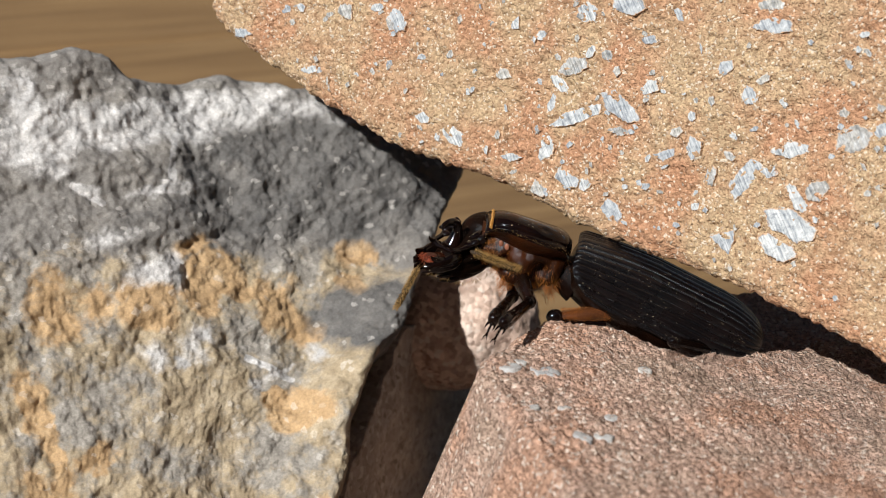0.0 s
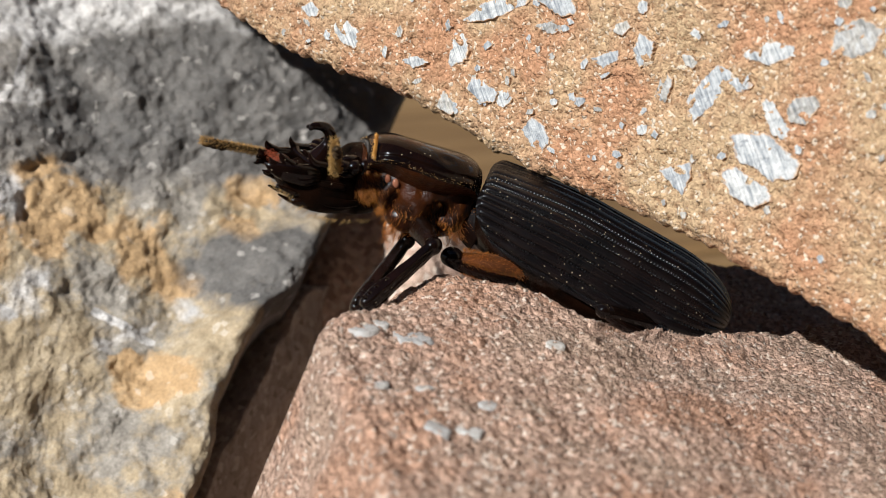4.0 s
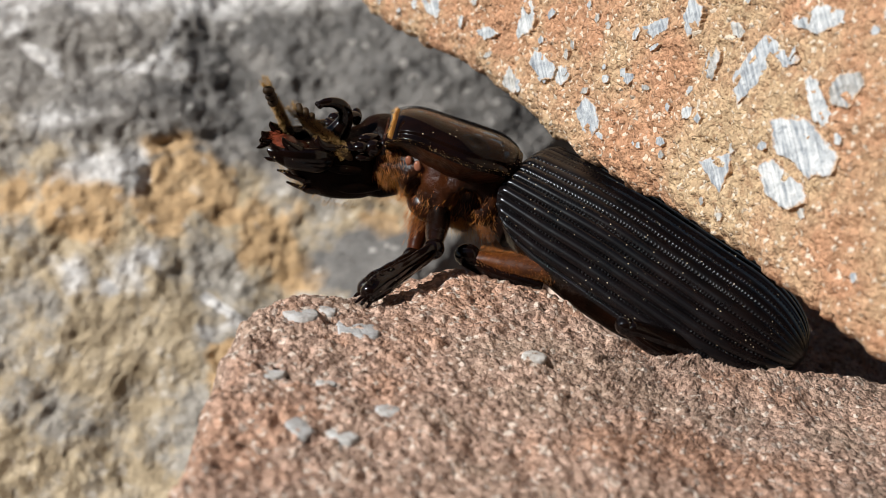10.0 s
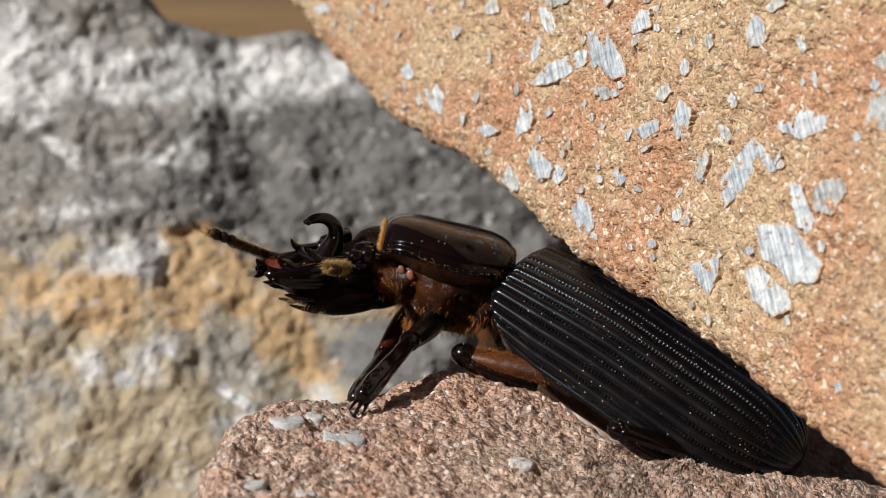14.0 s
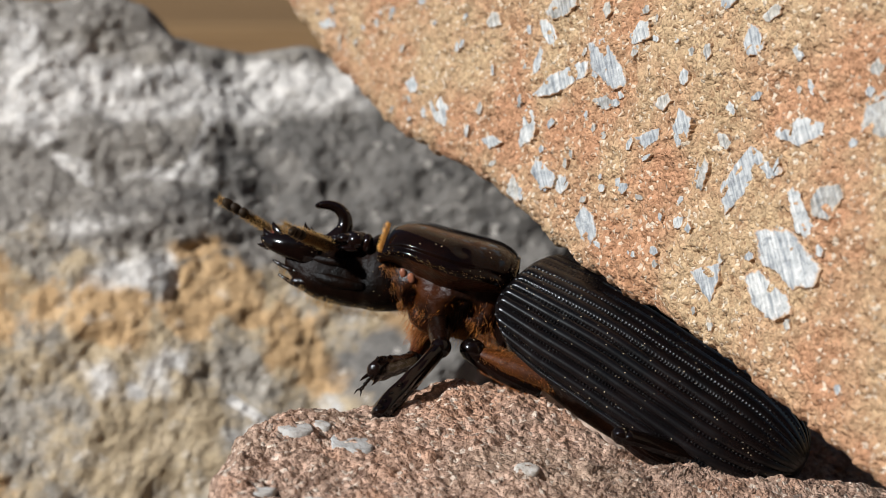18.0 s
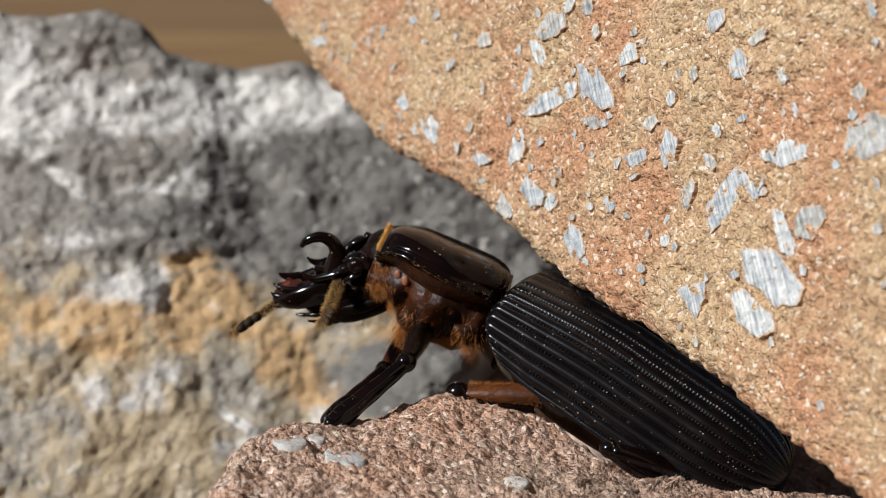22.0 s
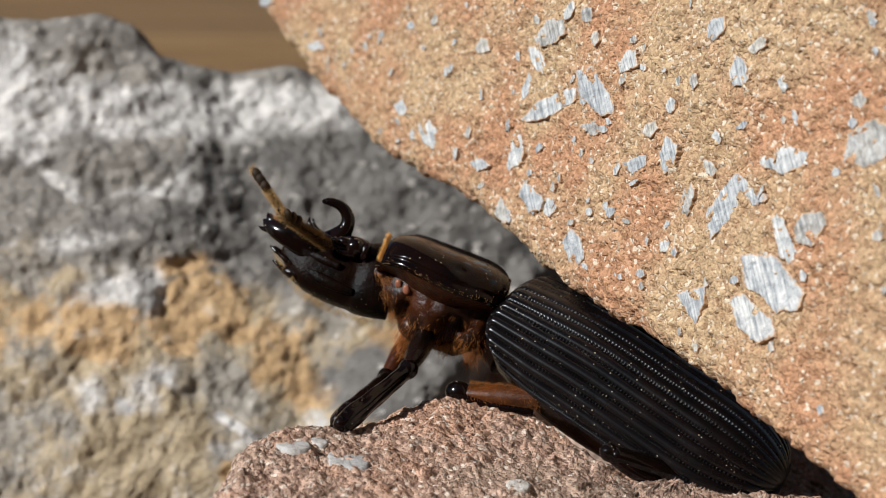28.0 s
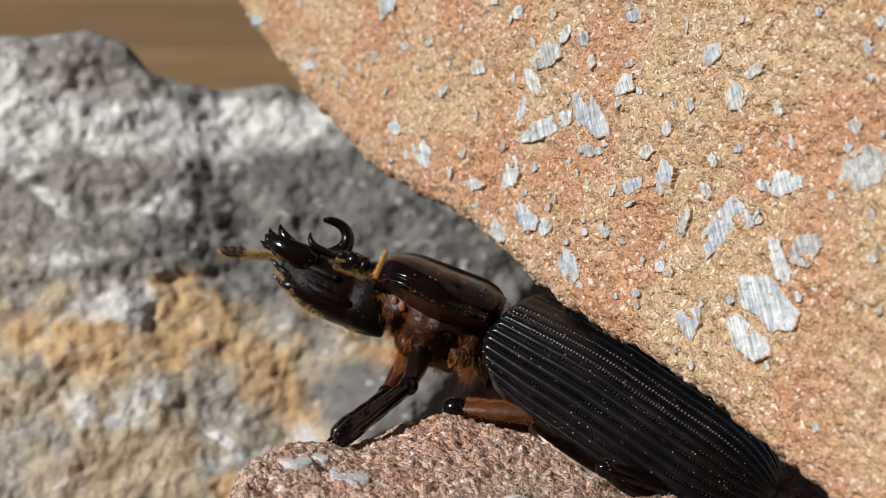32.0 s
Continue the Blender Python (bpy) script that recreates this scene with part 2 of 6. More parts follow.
def chitin(name, dark, tint, rough=0.24, dust=0.0, micro=0.12, ior=1.42):
    """Polished insect shell with a thin waxy coat, pores and stray dust."""
    m, tree, bsdf = material(name)
    col = ramp(tree, noise_tex(tree, 420, 4, 0.6), [(0.35, dark), (0.7, tint)])
    if dust:
        sep = node(tree, "ShaderNodeSeparateColor", Color=voronoi_tex(tree, 5200))
        near = ramp(tree, voronoi_tex(tree, 5200, "Distance"), [(0.12, (1, 1, 1)), (0.26, (0, 0, 0))])
        pick = ramp(tree, sep.outputs[0], [(1.0 - dust, (0, 0, 0)), (1.01 - dust, (1, 1, 1))])
        spots = mul(tree, near, pick)
        col = mix(tree, spots, col, (0.40, 0.34, 0.24))
        haze = ramp(tree, noise_tex(tree, 300, 5, 0.7), [(0.45, (rough, rough, rough)), (0.8, (rough + 0.10,) * 3)])
        tree.links.new(mix(tree, spots, haze, (0.9, 0.9, 0.9)), bsdf.inputs["Roughness"])
    else:
        haze = ramp(tree, noise_tex(tree, 600, 4, 0.7), [(0.4, (rough, rough, rough)), (0.8, (rough + 0.12,) * 3)])
        tree.links.new(haze, bsdf.inputs["Roughness"])
    tree.links.new(col, bsdf.inputs["Base Color"])
    bsdf.inputs["IOR"].default_value = ior
    bsdf.inputs["Specular Tint"].default_value = (0.76, 0.88, 1.0, 1.0)
    bump(tree, bsdf, noise_tex(tree, 2600, 4, 0.6), micro, 0.00012)
    return m


SHELL = chitin("black_shell", (0.0018, 0.0016, 0.002), (0.005, 0.003, 0.003), 0.26, 0.06, 0.03, 1.38)
GLOSS = chitin("polished_black_shell", (0.0022, 0.0014, 0.0012), (0.007, 0.0028, 0.002), 0.11, 0.04, 0.03, 1.4)
SHIELD = chitin("polished_dark_shield", (0.0025, 0.0015, 0.0014), (0.008, 0.003, 0.002), 0.08, 0.07, 0.03, 1.26)
HEADSHELL = chitin("rough_black_head_shell", (0.0022, 0.0014, 0.001), (0.010, 0.0035, 0.0015), 0.4, 0.04, 0.6, 1.16)
LIMB = chitin("dark_brown_limb", (0.0022, 0.0014, 0.001), (0.010, 0.0036, 0.0018), 0.2, 0.0, 0.4, 1.42)
RUST = chitin("rust_brown_shell", (0.009, 0.0026, 0.0011), (0.045, 0.0105, 0.0026), 0.26, 0.0, 0.3, 1.32)
ORANGE = chitin("orange_brown_shell", (0.02, 0.0055, 0.0012), (0.085, 0.024, 0.004), 0.4, 0.0, 0.4)
RED = chitin("reddish_mouth", (0.02, 0.005, 0.003), (0.07, 0.014, 0.006), 0.3)
FEELER = chitin("velvety_brown_feeler", (0.012, 0.007, 0.004), (0.045, 0.027, 0.011), 0.6, 0.0, 0.5, 1.3)
MITE = chitin("pale_amber_mite", (0.17, 0.065, 0.04), (0.27, 0.115, 0.07), 0.2)


def hair_material(name, a, b):
    m, tree, bsdf = material(name)
    rnd = tree.nodes.new("ShaderNodeNewGeometry").outputs["Random Per Island"]
    tree.links.new(ramp(tree, rnd, [(0, a), (1, b)]), bsdf.inputs["Base Color"])
    bsdf.inputs["Roughness"].default_value = 0.5
    return m


GOLD = hair_material("golden_hair", (0.42, 0.19, 0.035), (0.66, 0.38, 0.10))
FUZZ = hair_material("dun_golden_feeler_hair", (0.17, 0.095, 0.025), (0.42, 0.26, 0.085))
AMBER = hair_material("amber_hair", (0.16, 0.044, 0.005), (0.44, 0.15, 0.018))
BRONZE = hair_material("bronze_hair", (0.15, 0.045, 0.005), (0.48, 0.18, 0.025))
LEGFUR = hair_material("orange_leg_fur", (0.10, 0.03, 0.0035), (0.36, 0.125, 0.016))
DUN = hair_material("dun_hair", (0.20, 0.12, 0.04), (0.48, 0.31, 0.12))


# ---- mesh helpers ----
def mesh_of(name, verts, faces, mat, smooth=True):
    me = bpy.data.meshes.new(name)
    me.from_pydata([tuple(v) for v in verts], [], faces)
    me.materials.append(mat)
    if smooth:
        me.polygons.foreach_set("use_smooth", [True] * len(me.polygons))
    me.update()
    return me


def part(name, geo, mat, parent=None, label="", m=None):
    """One mesh object from (verts, faces) in millimetres, under a thing or a part."""
    verts, faces = geo
    ob = new(name, mesh_of(name, [(x * MM, y * MM, z * MM) for x, y, z in verts], faces, mat))
    ob.parent = parent
    if m is not None:
        ob.matrix_basis = m
    return tagged(ob, label)


def joined(*geos):
    verts, faces = [], []
    for v, f in geos:
        k = len(verts)
        verts += list(v)
        faces += [tuple(i + k for i in face) for face in f]
    return verts, faces


def moved(geo, m):
    return [tuple(m @ Vector(v)) for v in geo[0]], geo[1]


def loft(rings, closed=True):
    """Skin over rings of equal length, closed round each ring, with capped ends."""
    n = len(rings[0])
    verts = [p for r in rings for p in r]
    faces = []
    for i in range(len(rings) - 1):
        for j in range(n):
            k = (j + 1) % n
            faces.append((i * n + j, i * n + k, (i + 1) * n + k, (i + 1) * n + j))
    if closed:
        faces.append(tuple(reversed(range(n))))
        faces.append(tuple((len(rings) - 1) * n + j for j in range(n)))
    return verts, faces


def tube(points, radii, sides=12, flat=1.0, squash=None):
    """A tapered tube along points; flat squeezes it across its own sideways axis."""
    pts = [Vector(p) for p in points]
    rings = []
    side = None
    for i, p in enumerate(pts):
        d = (pts[min(i + 1, len(pts) - 1)] - pts[max(i - 1, 0)]).normalized()
        if side is None:
            side = d.cross(Vector((0, 0, 1)))
            if side.length < 0.1:
                side = d.cross(Vector((0, 1, 0)))
        side = (side - d * side.dot(d)).normalized()
        up = side.cross(d)
        rings.append([tuple(p + (side * (math.cos(a) * flat) + up * math.sin(a)) * radii[i])
                      for a in (2 * math.pi * k / sides for k in range(sides))])
    return loft(rings)


def curve(points, n):
    """Catmull-Rom through points (any dimension), n samples."""
    pts = np.array(points, float)
    ext = np.vstack([2 * pts[0] - pts[1], pts, 2 * pts[-1] - pts[-2]])
    out = []
    for s in np.linspace(0, len(pts) - 1 - 1e-9, n):
        i, t = int(s), s - int(s)
        p0, p1, p2, p3 = ext[i:i + 4]
        out.append(0.5 * (2 * p1 + (p2 - p0) * t + (2 * p0 - 5 * p1 + 4 * p2 - p3) * t * t + (3 * p1 - p0 - 3 * p2 + p3) * t ** 3))
    return np.array(out)


def swept(points, n=24, sides=14, flat=1.0):
    """Tube from rows (x, y, z, radius), smoothed."""
    c = curve(points, n)
    return tube(c[:, :3], np.maximum(c[:, 3], 0.01), sides, flat)


def ellipsoid(centre, radii, nu=20, nv=12, power=1.0):
    rings = []
    for i in range(nv + 1):
        t = math.pi * (i + 0.02) / (nv + 0.04)
        c, s = math.cos(t), math.sin(t)
        rings.append([(centre[0] - radii[0] * math.copysign(abs(c) ** power, c),
                       centre[1] + radii[1] * s ** power * math.cos(a), centre[2] + radii[2] * s ** power * math.sin(a))
                      for a in (2 * math.pi * k / nu for k in range(nu))])
    return loft(rings)


def strands(roots, length, width, lean=0.35, seed=3):
    """Single bristles, each a thin three-sided spike: roots are (point, direction)."""
    rnd = random.Random(seed)
    verts, faces = [], []
    for p, d in roots:
        d = (Vector(d).normalized() + Vector((rnd.uniform(-1, 1), rnd.uniform(-1, 1), rnd.uniform(-1, 1))) * lean).normalized()
        a = d.orthogonal().normalized() * width
        b = d.cross(a)
        p = Vector(p)
        ln = length * rnd.uniform(0.55, 1.2)
        mid = p + d * ln * 0.6
        bend = Vector((rnd.uniform(-1, 1), rnd.uniform(-1, 1), rnd.uniform(-1, 1))) * ln * 0.14
        tip = p + d * ln + bend
        k = len(verts)
        verts += [tuple(p + a), tuple(p - a * 0.5 + b * 0.87), tuple(p - a * 0.5 - b * 0.87),
                  tuple(mid + a * 0.7), tuple(mid - a * 0.35 + b * 0.6), tuple(mid - a * 0.35 - b * 0.6), tuple(tip)]
        for i in range(3):
            j = (i + 1) % 3
            faces += [(k + i, k + j, k + 3 + j, k + 3 + i), (k + 3 + i, k + 3 + j, k + 6)]
    return verts, faces


def fbm(x, y, z, octaves=4, h=0.9):
    return noise.fractal(Vector((x, y, z)), h, 2.0, octaves)


# ---- stones ----
def stone_mesh(name, front, nu, nv, back, mat, colours=None, rim=4):
    """A closed stone: a finely worked front sheet front(a, b) in mm, carried back by the vector back to a plain rear."""
    verts = [front(i / (nu - 1), j / (nv - 1)) for j in range(nv) for i in range(nu)]
    faces = [(j * nu + i, j * nu + i + 1, (j + 1) * nu + i + 1, (j + 1) * nu + i) for j in range(nv - 1) for i in range(nu - 1)]
    loop = [i for i in range(nu)] + [j * nu + nu - 1 for j in range(1, nv)] + \
           [(nv - 1) * nu + i for i in range(nu - 2, -1, -1)] + [j * nu for j in range(nv - 2, 0, -1)]
    bv = Vector(back)
    centre = sum((Vector(verts[k]) for k in loop), Vector()) / len(loop)
    prev = loop
    for s in range(1, rim + 1):
        w = (s / rim) ** 1.6
        base = len(verts)
        for k in loop:
            p = Vector(verts[k]) + bv * w
            p += (centre + bv * w - p) * (0.10 * w)
            p += Vector([fbm(p.x * 0.11 + c, p.y * 0.11, p.z * 0.11) for c in (0, 31, 57)]) * 0.7 * w
            verts.append(tuple(p))
        ring = list(range(base, base + len(loop)))
        for a in range(len(loop)):
            b = (a + 1) % len(loop)
            faces.append((prev[b], prev[a], ring[a], ring[b]))
        prev = ring
    faces.append(tuple(prev))
    me = mesh_of(name, [(x * MM, y * MM, z * MM) for x, y, z in verts], faces, mat)
    if colours:
        layer = me.color_attributes.new("crust", "FLOAT_COLOR", "POINT")
        flat = np.zeros((len(verts), 4), np.float32)
        for j in range(nv):
            for i in range(nu):
                flat[j * nu + i] = colours(i / (nu - 1), j / (nv - 1))
        layer.data.foreach_set("color", flat.ravel())
    return me


def rounded(d, r):
    """How far a surface falls away at distance d from a rim rounded with radius r."""
    if d >= r:
        return 0.0
    k = 1 - max(d, 0) / r
    return r * (1 - math.sqrt(max(0.0, 1 - k * k)))


def bump_at(x, y, cx, cy, rx, ry, turn=0.0):
    c, s = math.cos(turn), math.sin(turn)
    dx, dy = x - cx, y - cy
    return math.exp(-(((dx * c + dy * s) / rx) ** 2 + ((-dx * s + dy * c) / ry) ** 2))


# Upper stone: a flat sawn-looking face that leans over the beetle.
FACE_O = Vector((7.3, 10.18, 12.37))
FACE_N = Vector((-0.849, -0.476, 0.229)).normalized()
FACE_U = Vector((0.489, -0.872, 0.0)).normalized()
FACE_V = FACE_N.cross(FACE_U).normalized()
if FACE_V.z < 0:
    FACE_V = -FACE_V


def face_uv(p):
    q = Vector(p) - FACE_O
    return q.dot(FACE_U), q.dot(FACE_V)


EDGE_PTS = [face_uv(p) for p in ((-21.6, 64.5, 17.0), (-20.2, 61.0, 14.6), (-18.2, 56.2, 12.9), (-13.8, 47.0, 10.0), (-9.4, 37.8, 8.0), (-5.2, 30.3, 7.7),
                                 (-2.0, 24.5, 7.2), (1.7, 16.8, 5.6), (4.8, 11.1, 5.1), (7.5, 6.5, 4.9), (10.9, -0.1, 4.2), (13.2, -4.6, 3.5),
                                 (16.0, -10.4, 2.4), (22.0, -22.0, -1.5), (28.0, -34.0, -5.0))]
EDGE_U = [p[0] for p in EDGE_PTS]
EDGE_V = [p[1] for p in EDGE_PTS]


def upper_front(a, b):
    u = EDGE_U[0] + (EDGE_U[-1] - EDGE_U[0]) * a
    lo = float(np.interp(u, EDGE_U, EDGE_V)) + 0.35 * fbm(u * 0.45, 3.0, 0, 5) + 0.3 * fbm(u * 1.6, 9.0, 0, 3)
    hi = 48.0
    v = lo + (hi - lo) * b ** 1.35
    d = min(v - lo, (u - EDGE_U[0]) * 1.0)
    out = -rounded(d, 1.8) * 0.8
    out += 0.55 * fbm(u * 0.09, v * 0.09, 4.2, 4) + 0.20 * fbm(u * 0.55, v * 0.55, 1.0, 4) + 0.30 * fbm(u * 1.5, v * 1.5, 7.0, 4)
    p = FACE_O + FACE_U * u + FACE_V * v + FACE_N * out
    return p.x, p.y, p.z


upper = new("upper_stone", stone_mesh("upper_stone", upper_front, 440, 320, (46, 26, 17), TAN))
tagged(upper, "tan sandstone block with pale limestone clasts, leaning over the beetle", "stone")


def ragged(corners, rnd, n=44, rough=0.06):
    """A ragged outline through corners, in mm."""
    ring = [Vector((x, y)) for x, y in corners]
    lens = [(ring[(i + 1) % len(ring)] - p).length for i, p in enumerate(ring)]
    total, out = sum(lens), []
    for k in range(n):
        at, i = total * k / n, 0
        while at > lens[i]:
            at -= lens[i]
            i += 1
        p = ring[i].lerp(ring[(i + 1) % len(ring)], at / lens[i])
        wob = rough * (1 + 0.25 * total ** 0.5)
        out.append((p.x + rnd.uniform(-wob, wob), p.y + rnd.uniform(-wob, wob)))
    return out


def clast(u, v, w, h, turn, mat=CLAST, seed=0, proud=0.05, corners=None):
    """One limestone fragment set in the upper face, about w by h mm, turned in the plane of the face."""
    rnd = random.Random(seed * 7 + int(u * 31) + int(v * 17))
    if corners is None:
        k, sides = rnd.uniform(0, 6.28), rnd.choice((4, 5, 5, 6, 7))
        pts = [k + 2 * math.pi * (i + rnd.uniform(-0.28, 0.28)) / sides for i in range(sides)]
        corners = [(math.cos(a) * w * 0.56 * rnd.uniform(0.8, 1.1), math.sin(a) * h * 0.56 * rnd.uniform(0.8, 1.1)) for a in pts]
    size = sum(math.hypot(x, y) for x, y in corners) / len(corners)
    outline = ragged(corners, rnd, 44 if size > 0.9 else 22, 0.045 if size > 0.9 else 0.03)
    n = len(outline)
    profile = ((1.05, -0.5), (1.01, proud * 0.2), (0.93, proud * 0.8), (0.75, proud), (0.4, proud * 1.1), (0.1, proud * 1.1))
    verts, faces = loft([[(x * f, y * f, z) for x, y in outline] for f, z in profile])
    out = 0.1 + 0.55 * fbm(u * 0.09, v * 0.09, 4.2, 4) + 0.20 * fbm(u * 0.55, v * 0.55, 1.0, 4)
    at = FACE_O + FACE_U * u + FACE_V * v + FACE_N * out
    frame_m = Matrix((FACE_U, FACE_V, FACE_N)).transposed().to_4x4()
    me = mesh_of("clast", [(x * MM, y * MM, z * MM) for x, y, z in verts], faces, mat, smooth=False)
    layer = me.color_attributes.new("rim", "FLOAT_COLOR", "POINT")
    rim = [r for r in (0.6, 0.5, 0.34, 0.10, 0.0, 0.0) for i in range(n)]
    layer.data.foreach_set("color", [c for r in rim for c in (r, r, r, 1.0)])
    saw = me.attributes.new("saw", "FLOAT_VECTOR", "POINT")
    c, d = math.cos(radians(turn)), math.sin(radians(turn))
    marks = []
    for x, y, z in verts:
        fu, fv = u + x * c - y * d, v + x * d + y * c
        marks += [(fu * 0.62 - fv * 0.78) * 0.35, (fu * 0.78 + fv * 0.62) * 3.6, 0.0]
    saw.data.foreach_set("vector", marks)
    ob = new("clast", me)
    ob.parent = upper
    ob.matrix_basis = Matrix.Translation(at * MM) @ frame_m @ pose(0, 0, 0, 0, 0, turn)
    return ob


clast(-12.2, 13.5, 2.72, 2.22, -49)
clast(-7.8, 15.0, 3.92, 1.70, 5)
clast(-19.9, 10.9, 1.88, 0.96, 74)
clast(-16.7, 10.4, 1.24, 0.93, 20)
clast(-12.4, 8.2, 3.58, 1.68, 29, CLAST_GREY)
clast(-10.9, 9.9, 1.63, 0.89, 62)
clast(-13.8, 6.2, 2.46, 1.18, -25)
clast(-14.3, 4.2, 2.05, 0.94, 77)
clast(-24.9, -1.6, 3.53, 1.86, -17)
clast(-17.7, -2.1, 2.75, 0.84, 6)
clast(-11.0, -2.6, 3.22, 1.53, -6)
clast(-9.2, -2.8, 1.75, 1.12, 2)
clast(-14.1, -4.4, 2.27, 1.59, -16, CLAST_GREY)
clast(-5.5, -4.4, 2.99, 1.83, -38)
clast(3.9, 1.4, 2.94, 1.23, 86, CLAST_GREY)
clast(11.0, 5.5, 3.83, 1.36, 16)
clast(16.5, 7.6, 4.04, 2.50, 32, CLAST_GREY)
clast(18.8, 9.0, 1.90, 1.52, 72)
clast(6.3, 9.3, 1.63, 1.75, 37)
clast(3.3, 11.4, 1.65, 1.42, 36)
clast(7.1, 15.9, 4.22, 1.28, 9)
clast(6.5, 17.7, 2.75, 1.35, 14, CLAST_GREY)
clast(-2.6, 15.1, 1.59, 0.83, -51)
clast(-5.0, 12.2, 2.49, 1.06, -1)
clast(-2.2, -1.2, 1.02, 0.79, 10)
clast(-0.2, 4.5, 1.48, 0.90, 34, CLAST_GREY)
clast(1.0, 6.3, 1.04, 0.89, 32)
clast(-6.3, 3.2, 2.52, 0.80, 5, CLAST_GREY)
clast(2.7, 8.1, 0.85, 1.04, 12, CLAST_GREY)
clast(5.5, 5.4, 1.03, 0.79, -29)
clast(15.2, 9.8, 0.94, 1.00, -8, CLAST_GREY)
clast(-7.7, 8.7, 0.84, 1.09, 24, CLAST_GREY)
clast(18.3, 10.9, 1.03, 0.99, 31, CLAST_GREY)
clast(7.3, 11.1, 1.38, 0.87, 34, CLAST_GREY)
clast(-11.5, 0.7, 1.08, 0.67, 17)
clast(-9.1, 10.0, 1.31, 1.09, -5, CLAST_GREY)
clast(-20.5, 5.8, 2.05, 1.13, 12, CLAST_GREY)
clast(5.5, 3.6, 1.34, 0.79, -18, CLAST_GREY)
clast(3.1, -1.8, 1.00, 0.71, 25)
clast(-4.5, -1.8, 0.75, 0.58, 14)
clast(15.3, 15.4, 0.69, 0.65, 11)
clast(-34.8, 8.4, 3.00, 2.18, 18)
clast(-41.3, 8.2, 2.73, 1.64, -6, CLAST_GREY)
clast(-37.5, 9.3, 1.77, 0.99, 10)
clast(-45.2, 1.1, 2.70, 0.82, 16)
clast(-30.8, 5.4, 1.22, 0.78, 11)
clast(-55.7, 3.1, 2.59, 1.06, 6)
clast(-28.9, -0.6, 1.98, 1.11, 1)
clast(-49.8, 6.8, 1.43, 0.94, 27)
clast(-47.9, 7.4, 1.17, 1.06, -10)
clast(7.7, 2.0, 0, 0, 0, corners=((-0.1, 2.0), (1.1, 1.9), (2.8, 1.1), (0.6, -0.3), (-0.9, -2.3), (-1.6, -1.6), (-1.8, -0.8)))
clast(12.9, -1.2, 0, 0, 0, corners=((-2.9, 0.9), (-0.4, 1.7), (2.5, 0.5), (2.4, -0.5), (0.7, -1.3), (-0.3, -0.7), (-2.0, -0.6)))
clast(12.0, -3.4, 0, 0, 0, corners=((-2.0, 0.5), (-1.3, 1.2), (1.6, 0.5), (2.1, -0.3), (0.7, -1.1), (-1.0, -0.7)))
clast(6.9, -4.0, 0, 0, 0, corners=((-1.8, -0.1), (0.5, 1.1), (0.8, 0.3), (0.5, -1.3)))
clast(12.9, 1.4, 0, 0, 0, corners=((-1.5, 1.1), (-0.6, 1.2), (1.3, -0.5), (0.9, -1.0), (-0.1, -0.9)))
clast(14.5, 2.6, 0, 0, 0, CLAST_GREY, corners=((-0.7, 0.6), (0.7, 1.1), (1.2, 0.5), (0.5, -0.9), (-0.7, -1.0), (-1.0, -0.2)))
clast(-6.5, 5.5, 0, 0, 0, corners=((-2.5, 0.9), (-1.1, 1.5), (0.2, 0.8), (2.1, -0.4), (2.1, -0.9), (1.0, -1.4), (-1.8, -0.5)))
clast(-11.3, 3.5, 0, 0, 0, corners=((-2.9, -1.6), (-2.1, -1.6), (-0.2, -0.9), (2.6, 0.9), (2.4, 1.7), (1.7, 1.6), (-1.5, 0.0)))
clast(-14.1, -0.2, 0, 0, 0, corners=((-0.4, 1.5), (0.8, 0.8), (1.0, -0.6), (-0.5, -1.6), (-0.9, 0.0)))
clast(-3.9, 8.0, 0, 0, 0, corners=((-0.3, 0.6), (0.5, 0.8), (1.1, -0.1), (-0.5, -0.9), (-0.9, -0.4)))
clast(1.9, 3.5, 0, 0, 0, corners=((-0.6, 1.1), (0.6, 0.7), (0.8, -0.4), (0.0, -1.3), (-0.8, -0.2)))
clast(-0.8, 2.2, 0, 0, 0, corners=((-1.4, -0.3), (0.6, 0.8), (1.0, 0.2), (-0.2, -0.7)))
chips = random.Random(11)
for k in range(170):
    u = chips.uniform(-50, 22)
    clast(u, float(np.interp(u, EDGE_U, EDGE_V)) + chips.uniform(1.2, 26), chips.uniform(0.35, 1.1), chips.uniform(0.3, 0.75), chips.uniform(0, 180),
          CLAST_GREY if chips.random() < 0.5 else CLAST, k)

# Lower stone: a pink sandstone slab on which the beetle stands.
def slab_top(x, y):
    z = -1.2 - 0.14 * (x + 0.5) if x < 0 else -1.27 - 0.21 * x
    rim = float(np.interp(x, [-3, 1, 4.8, 8, 11, 14, 18, 24, 40], [16, 9, 4.6, 3.2, 2.6, 2.9, 4.5, 7, 12]))
    k = max(0.0, min(1.0, (y - rim) / 6.0))
    z -= 6.0 * k * k * (3 - 2 * k)
    z += 0.6 * bump_at(x, y, -6.5, 5.5, 3.5, 4.0) + 0.5 * bump_at(x, y, -13.5, 1.5, 2.0, 2.5)
    z -= 0.32 * max(0.0, y - 3.0) * max(0.0, min(1.0, (-5.0 - x) / 4.0))
    return z


LEFT_Y = [-60.0, -30.0, -14.0, -6.0, -2.5, 0.5, 3.0, 6.0, 8.5, 11.0]
LEFT_X = [-21.0, -19.5, -18.0, -17.3, -17.2, -16.6, -15.0, -12.7, -10.6, -8.0]


